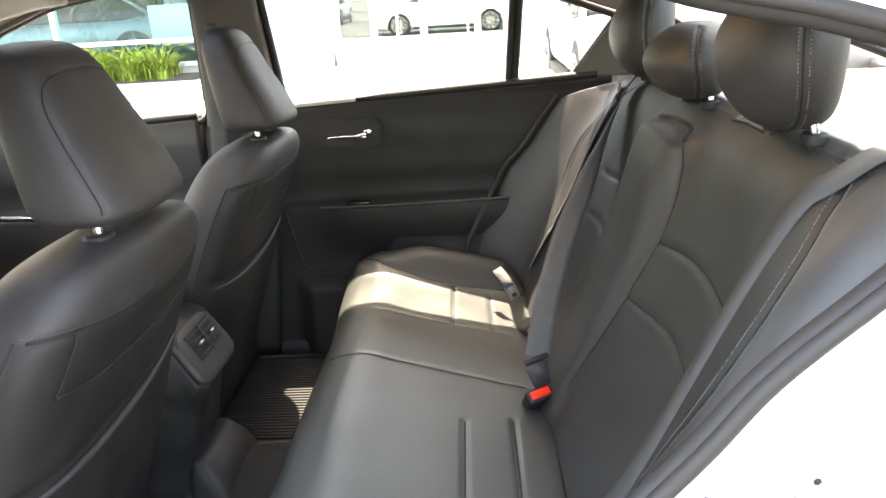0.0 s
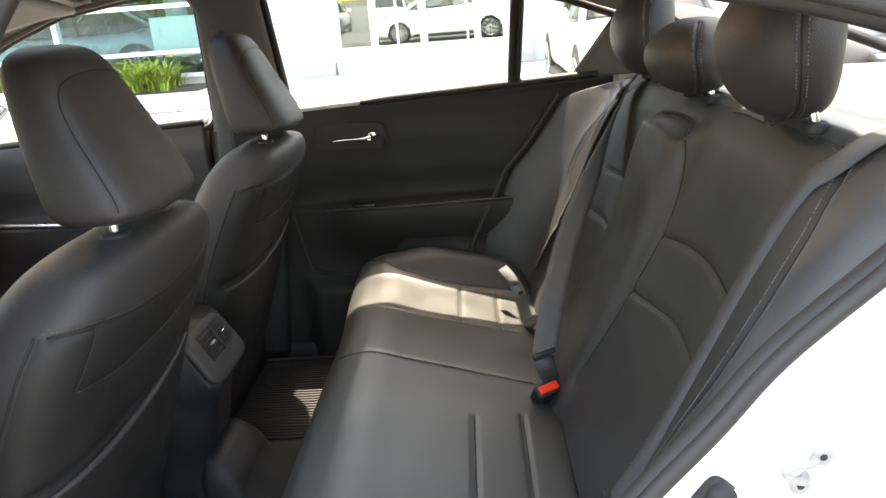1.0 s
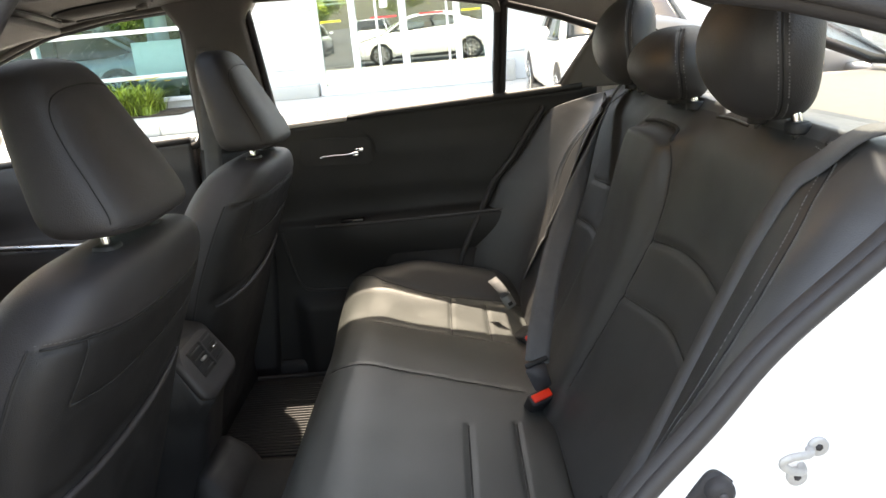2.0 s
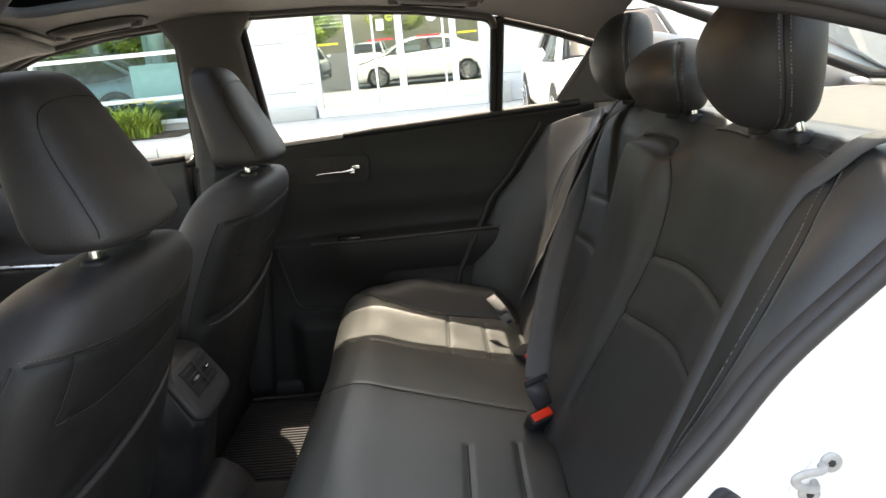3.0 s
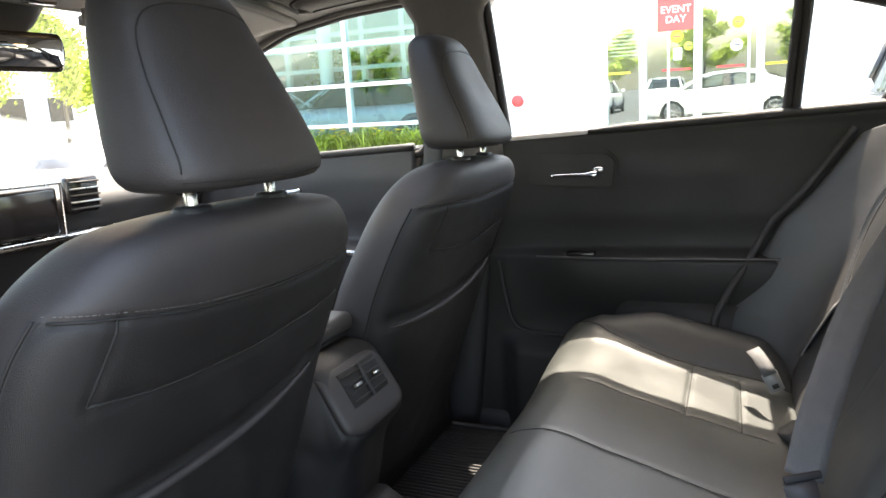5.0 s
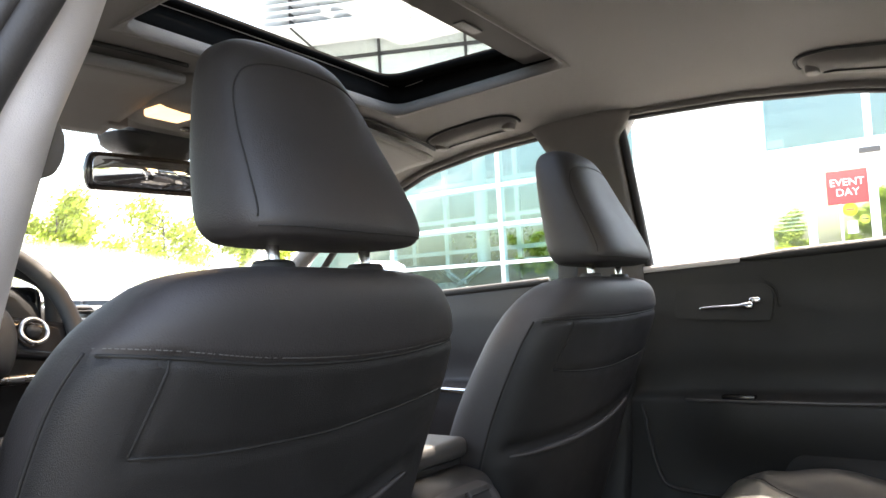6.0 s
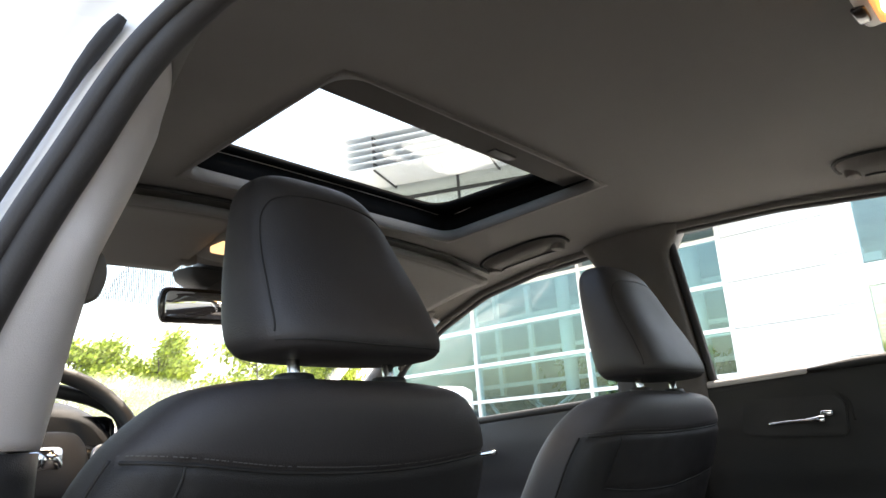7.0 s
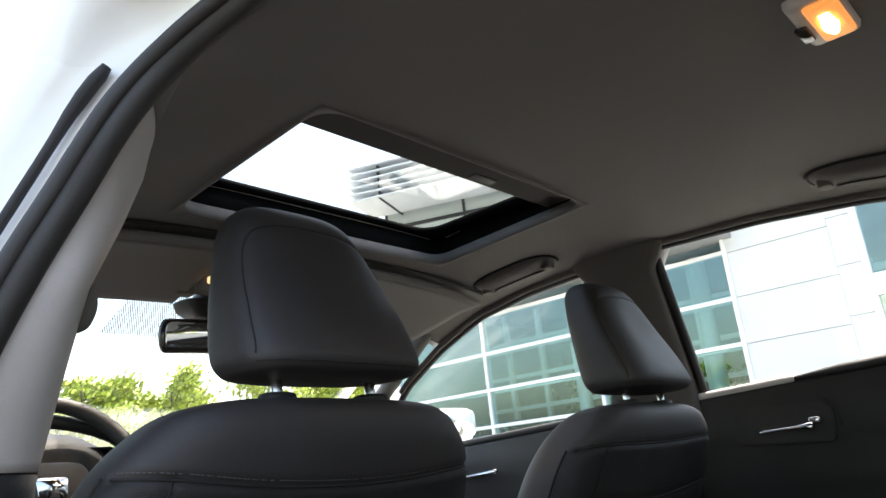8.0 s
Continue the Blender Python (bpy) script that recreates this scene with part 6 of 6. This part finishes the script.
def planting(n, x0, x1, y0, y1, z0, h0, h1, label):
    me = blades(n, x0, x1, y0, y1, z0, h0, h1)
    me.materials.append(LEAFY)
    return place(tagged(new("planting", me), label, "plants", kind="stuff"))


planting(150, -9.6, -4.75, 10.55, 11.3, 0.16, 0.30, 0.74, "bed of long-leaved green daylilies by the showroom")
bm = bmesh.new()
for _ in range(70):
    x, y, z = rng.uniform(-9.4, -4.3), rng.uniform(10.5, 11.1), rng.uniform(0.55, 0.75)
    for k in range(5):
        a = 2 * math.pi * k / 5
        q = [bm.verts.new((x + r * math.cos(a + d), y + r * math.sin(a + d), z + hh)) for r, d, hh in ((0.005, 0, 0), (0.04, -0.4, 0.016), (0.065, 0, 0.012), (0.04, 0.4, 0.016))]
        bm.faces.new(q)
place(tagged(part("flowers", bm, PETAL, smooth=False), "scattered yellow daylily flowers", "flowers", kind="stuff"))
soil = place(tagged(part("planting_soil", box(-9.7, -4.15, 10.4, 11.48, 0.15, 0.17), mat("soil", (0.06, 0.045, 0.03), 0.95, var=0.4, vscale=6)), "dark soil of the planting bed", "soil", kind="structure"))


# trees
def tree(x, y, h, spread, seed, leaf, nleaf=6000, name="tree", label="young roadside tree with light green leaves"):
    r = random.Random(seed)
    t = thing(name, label, "tree", "roadside trees")
    place(t, Matrix.Translation((x, y, 0)))
    tips = []
    trunk = spline([(0, 0, 0), (0.04, 0.03, h * 0.3), (-0.05, 0.05, h * 0.6), (0.02, 0, h * 0.92)], 20)
    part("trunk", tube(trunk, [0.09 - 0.07 * i / 19 for i in range(20)], 8), BARK, t)
    for k in range(13):
        b = Vector(trunk[7 + k % 12])
        a, L = r.uniform(0, 6.28), spread * r.uniform(0.55, 1.0) * (1.15 - 0.5 * b.z / h)
        e = b + Vector((math.cos(a) * L, math.sin(a) * L, L * r.uniform(0.25, 0.75)))
        m = b.lerp(e, 0.5) + Vector((0, 0, -0.06 * L))
        line = spline([b, m, e], 8)
        part("limb", tube(line, [0.03 - 0.003 * i for i in range(8)], 5), BARK, t)
        tips += [Vector(q) for q in line[3:]]
    V, F = [], []
    for _ in range(nleaf):
        c = r.choice(tips) + Vector((r.gauss(0, 0.24), r.gauss(0, 0.24), r.gauss(0.02, 0.17)))
        n = Vector((r.gauss(0, 1), r.gauss(0, 1), r.gauss(0.6, 0.7))).normalized()
        u = n.orthogonal().normalized()
        w = n.cross(u)
        s = r.uniform(0.07, 0.13)
        b0 = len(V)
        V += [c - u * s, c + w * s * 0.5, c + u * s, c - w * s * 0.5]
        F.append((b0, b0 + 1, b0 + 2, b0 + 3))
    me = bpy.data.meshes.new("crown")
    me.from_pydata([tuple(v) for v in V], [], F)
    me.materials.append(leaf)
    o = new("crown", me)
    o.parent = t
    return t


for k, (tx, ty, th, ts, n) in enumerate(((-25.0, 9.2, 5.0, 2.5, 11000), (-25.5, 12.6, 5.0, 2.4, 10000), (-24.5, 16.2, 4.9, 1.9, 3600), (-24.0, 19.8, 5.0, 2.5, 11000), (-27.0, 5.2, 5.2, 2.6, 11000), (-28.0, 1.0, 5.4, 2.6, 10000))):
    first_tree = tree(tx, ty, th, ts, k + 1, TREELEAF, n)
for k, (tx, ty, sc) in enumerate(((-22, -30, 1.0), (-15, -34, 1.1), (-9, -31, 0.9), (-3, -35, 1.1), (4, -32, 1.0), (11, -34, 1.0), (-29, -32, 1.0), (20, 2.5, 0.9), (22, -3.5, 1.1), (19, 8.5, 1.0), (23, 14.5, 1.2))):
    o = copy_thing(first_tree, EXT @ Matrix.Translation((tx, ty, 0)) @ Matrix.Rotation(k * 1.3, 4, "Z") @ Matrix.Diagonal((sc, sc, sc, 1)))
tree(-9.0, 15.5, 2.4, 1.1, 7, LEAF, 1600, "indoor_plant", "green palm-like plant inside the showroom")
tree(-6.4, 15.8, 2.2, 1.0, 8, LEAF, 1600, "indoor_plant", "green palm-like plant inside the showroom")
far = thing("far_building", "long low white building across the road", "building", kind="structure")
place(far)
part("wall", box(-62, -60, -10, 60, 0, 6.5), CLAD, far, smooth=False)
for k in range(12):
    part("window", box(-59.98, -59.9, -6 + k * 5, -3.5 + k * 5, 1.2, 3.4), GLOSSBLACK, far, smooth=False)
part("roof_edge", box(-62.2, -59.7, -10.2, 60.2, 6.5, 6.9), MULLION, far, smooth=False)


# parked cars
def parked_car(m, label, glassm):
    c = thing("parked_car", label, "car", "parked cars")

    def low(u, v):
        x = -2.4 + 4.75 * v
        hw = 0.90 * (1 - 0.28 * max(0, (-1.8 - x) / 0.6) ** 2 - 0.2 * max(0, (x - 1.8) / 0.55) ** 2)
        top = 0.95 - 0.25 * smoothstep(-0.9, -2.4, x) + 0.05 * smoothstep(0.5, 2.0, x)
        zc, hh = (top + 0.2) / 2, (top - 0.2) / 2
        a = 2 * math.pi * u
        return Vector((x, hw * spow(math.cos(a), 0.45), zc + hh * spow(math.sin(a), 0.5)))
    bm = grid(low, 40, 60, cu=True, caps=True)
    body = part("body", bm, m, c)

    def green(u, v):
        t = v
        x0, x1 = -1.15 + 0.75 * t, 1.75 - 0.75 * t
        z = 0.90 + 0.52 * t
        hw = 0.80 - 0.20 * t
        a = 2 * math.pi * u
        return Vector(((x0 + x1) / 2 + (x1 - x0) / 2 * spow(math.cos(a), 0.4), hw * spow(math.sin(a), 0.35), z))
    part("window_band", grid(green, 56, 10, cu=True, caps=True), glassm, c, "dark tinted windows")

    def rf(u, v):
        a = 2 * math.pi * u
        s = 1.0 - 0.9 * v ** 2
        return Vector((0.30 + 0.74 * s * spow(math.cos(a), 0.5), 0.615 * s * spow(math.sin(a), 0.45), 1.405 + 0.055 * (1 - (1 - v) ** 2)))
    part("roof", grid(rf, 40, 8, cu=True, caps=True), m, c)
    for s in (-1, 1):
        for xx in (-0.42, 1.02):
            part("pillar", tube([(-1.13 + 0.0, s * 0.78, 0.93), (-0.42, s * 0.60, 1.42)] if xx < 0 else [(1.72, s * 0.77, 0.95), (1.02, s * 0.60, 1.42)], 0.04, 8), m, c)
        part("centre_pillar", tube([(0.32, s * 0.80, 0.92), (0.30, s * 0.615, 1.42)], 0.035, 8), GLOSSBLACK, c)
        part("mirror", loft([(-0.85, s * 0.98, 0.93, 0.03, 0.05), (-0.85, s * 0.98, 0.99, 0.06, 0.10), (-0.85, s * 0.98, 1.06, 0.04, 0.07)], 16, 8), m, c)
        part("sill", box(-1.1, 1.0, s * 0.80, s * 0.905, 0.16, 0.28, 0.02), PLASTIC, c)
        for wx in (-1.45, 1.33):
            arch = bmesh.new()
            bmesh.ops.create_cone(arch, cap_ends=True, segments=36, radius1=0.37, radius2=0.37, depth=0.03, matrix=Matrix.Translation((wx, s * 0.885, 0.34)) @ Matrix.Rotation(radians(90), 4, "X"))
            part("wheel_arch", arch, RUBBER, c, smooth=False)
            road_wheel(c, wx, s * 0.84, out=s)
    return c


DARKGLASS = mat("tinted_car_glass", (0.02, 0.024, 0.026), 0.08, rvar=0.04, spec=0.2)
pc = parked_car(PAINT, "white sedan parked across the car park", DARKGLASS)
place(pc, pose(2.2, 8.2, 0, 0, 0, 90))
SILVER = mat("silver_paint", (0.30, 0.31, 0.32), 0.3, metal=0.3, var=0.04, vscale=3, coat=0.5)
pc2 = parked_car(SILVER, "silver sedan parked beyond the windscreen", DARKGLASS)
place(pc2, pose(-13.6, 7.6, 0, 0, 0, 205))
for sx, sy, sr in ((-7.6, 13.4, 12), (-10.9, 13.2, -15)):
    copy_thing(pc2, EXT @ pose(sx, sy, 0.166, 0, 0, sr))
for k in range(3):
    copy_thing(pc, EXT @ pose(-9.5 + 3.1 * k, -11.5, 0, 0, 0, 90))
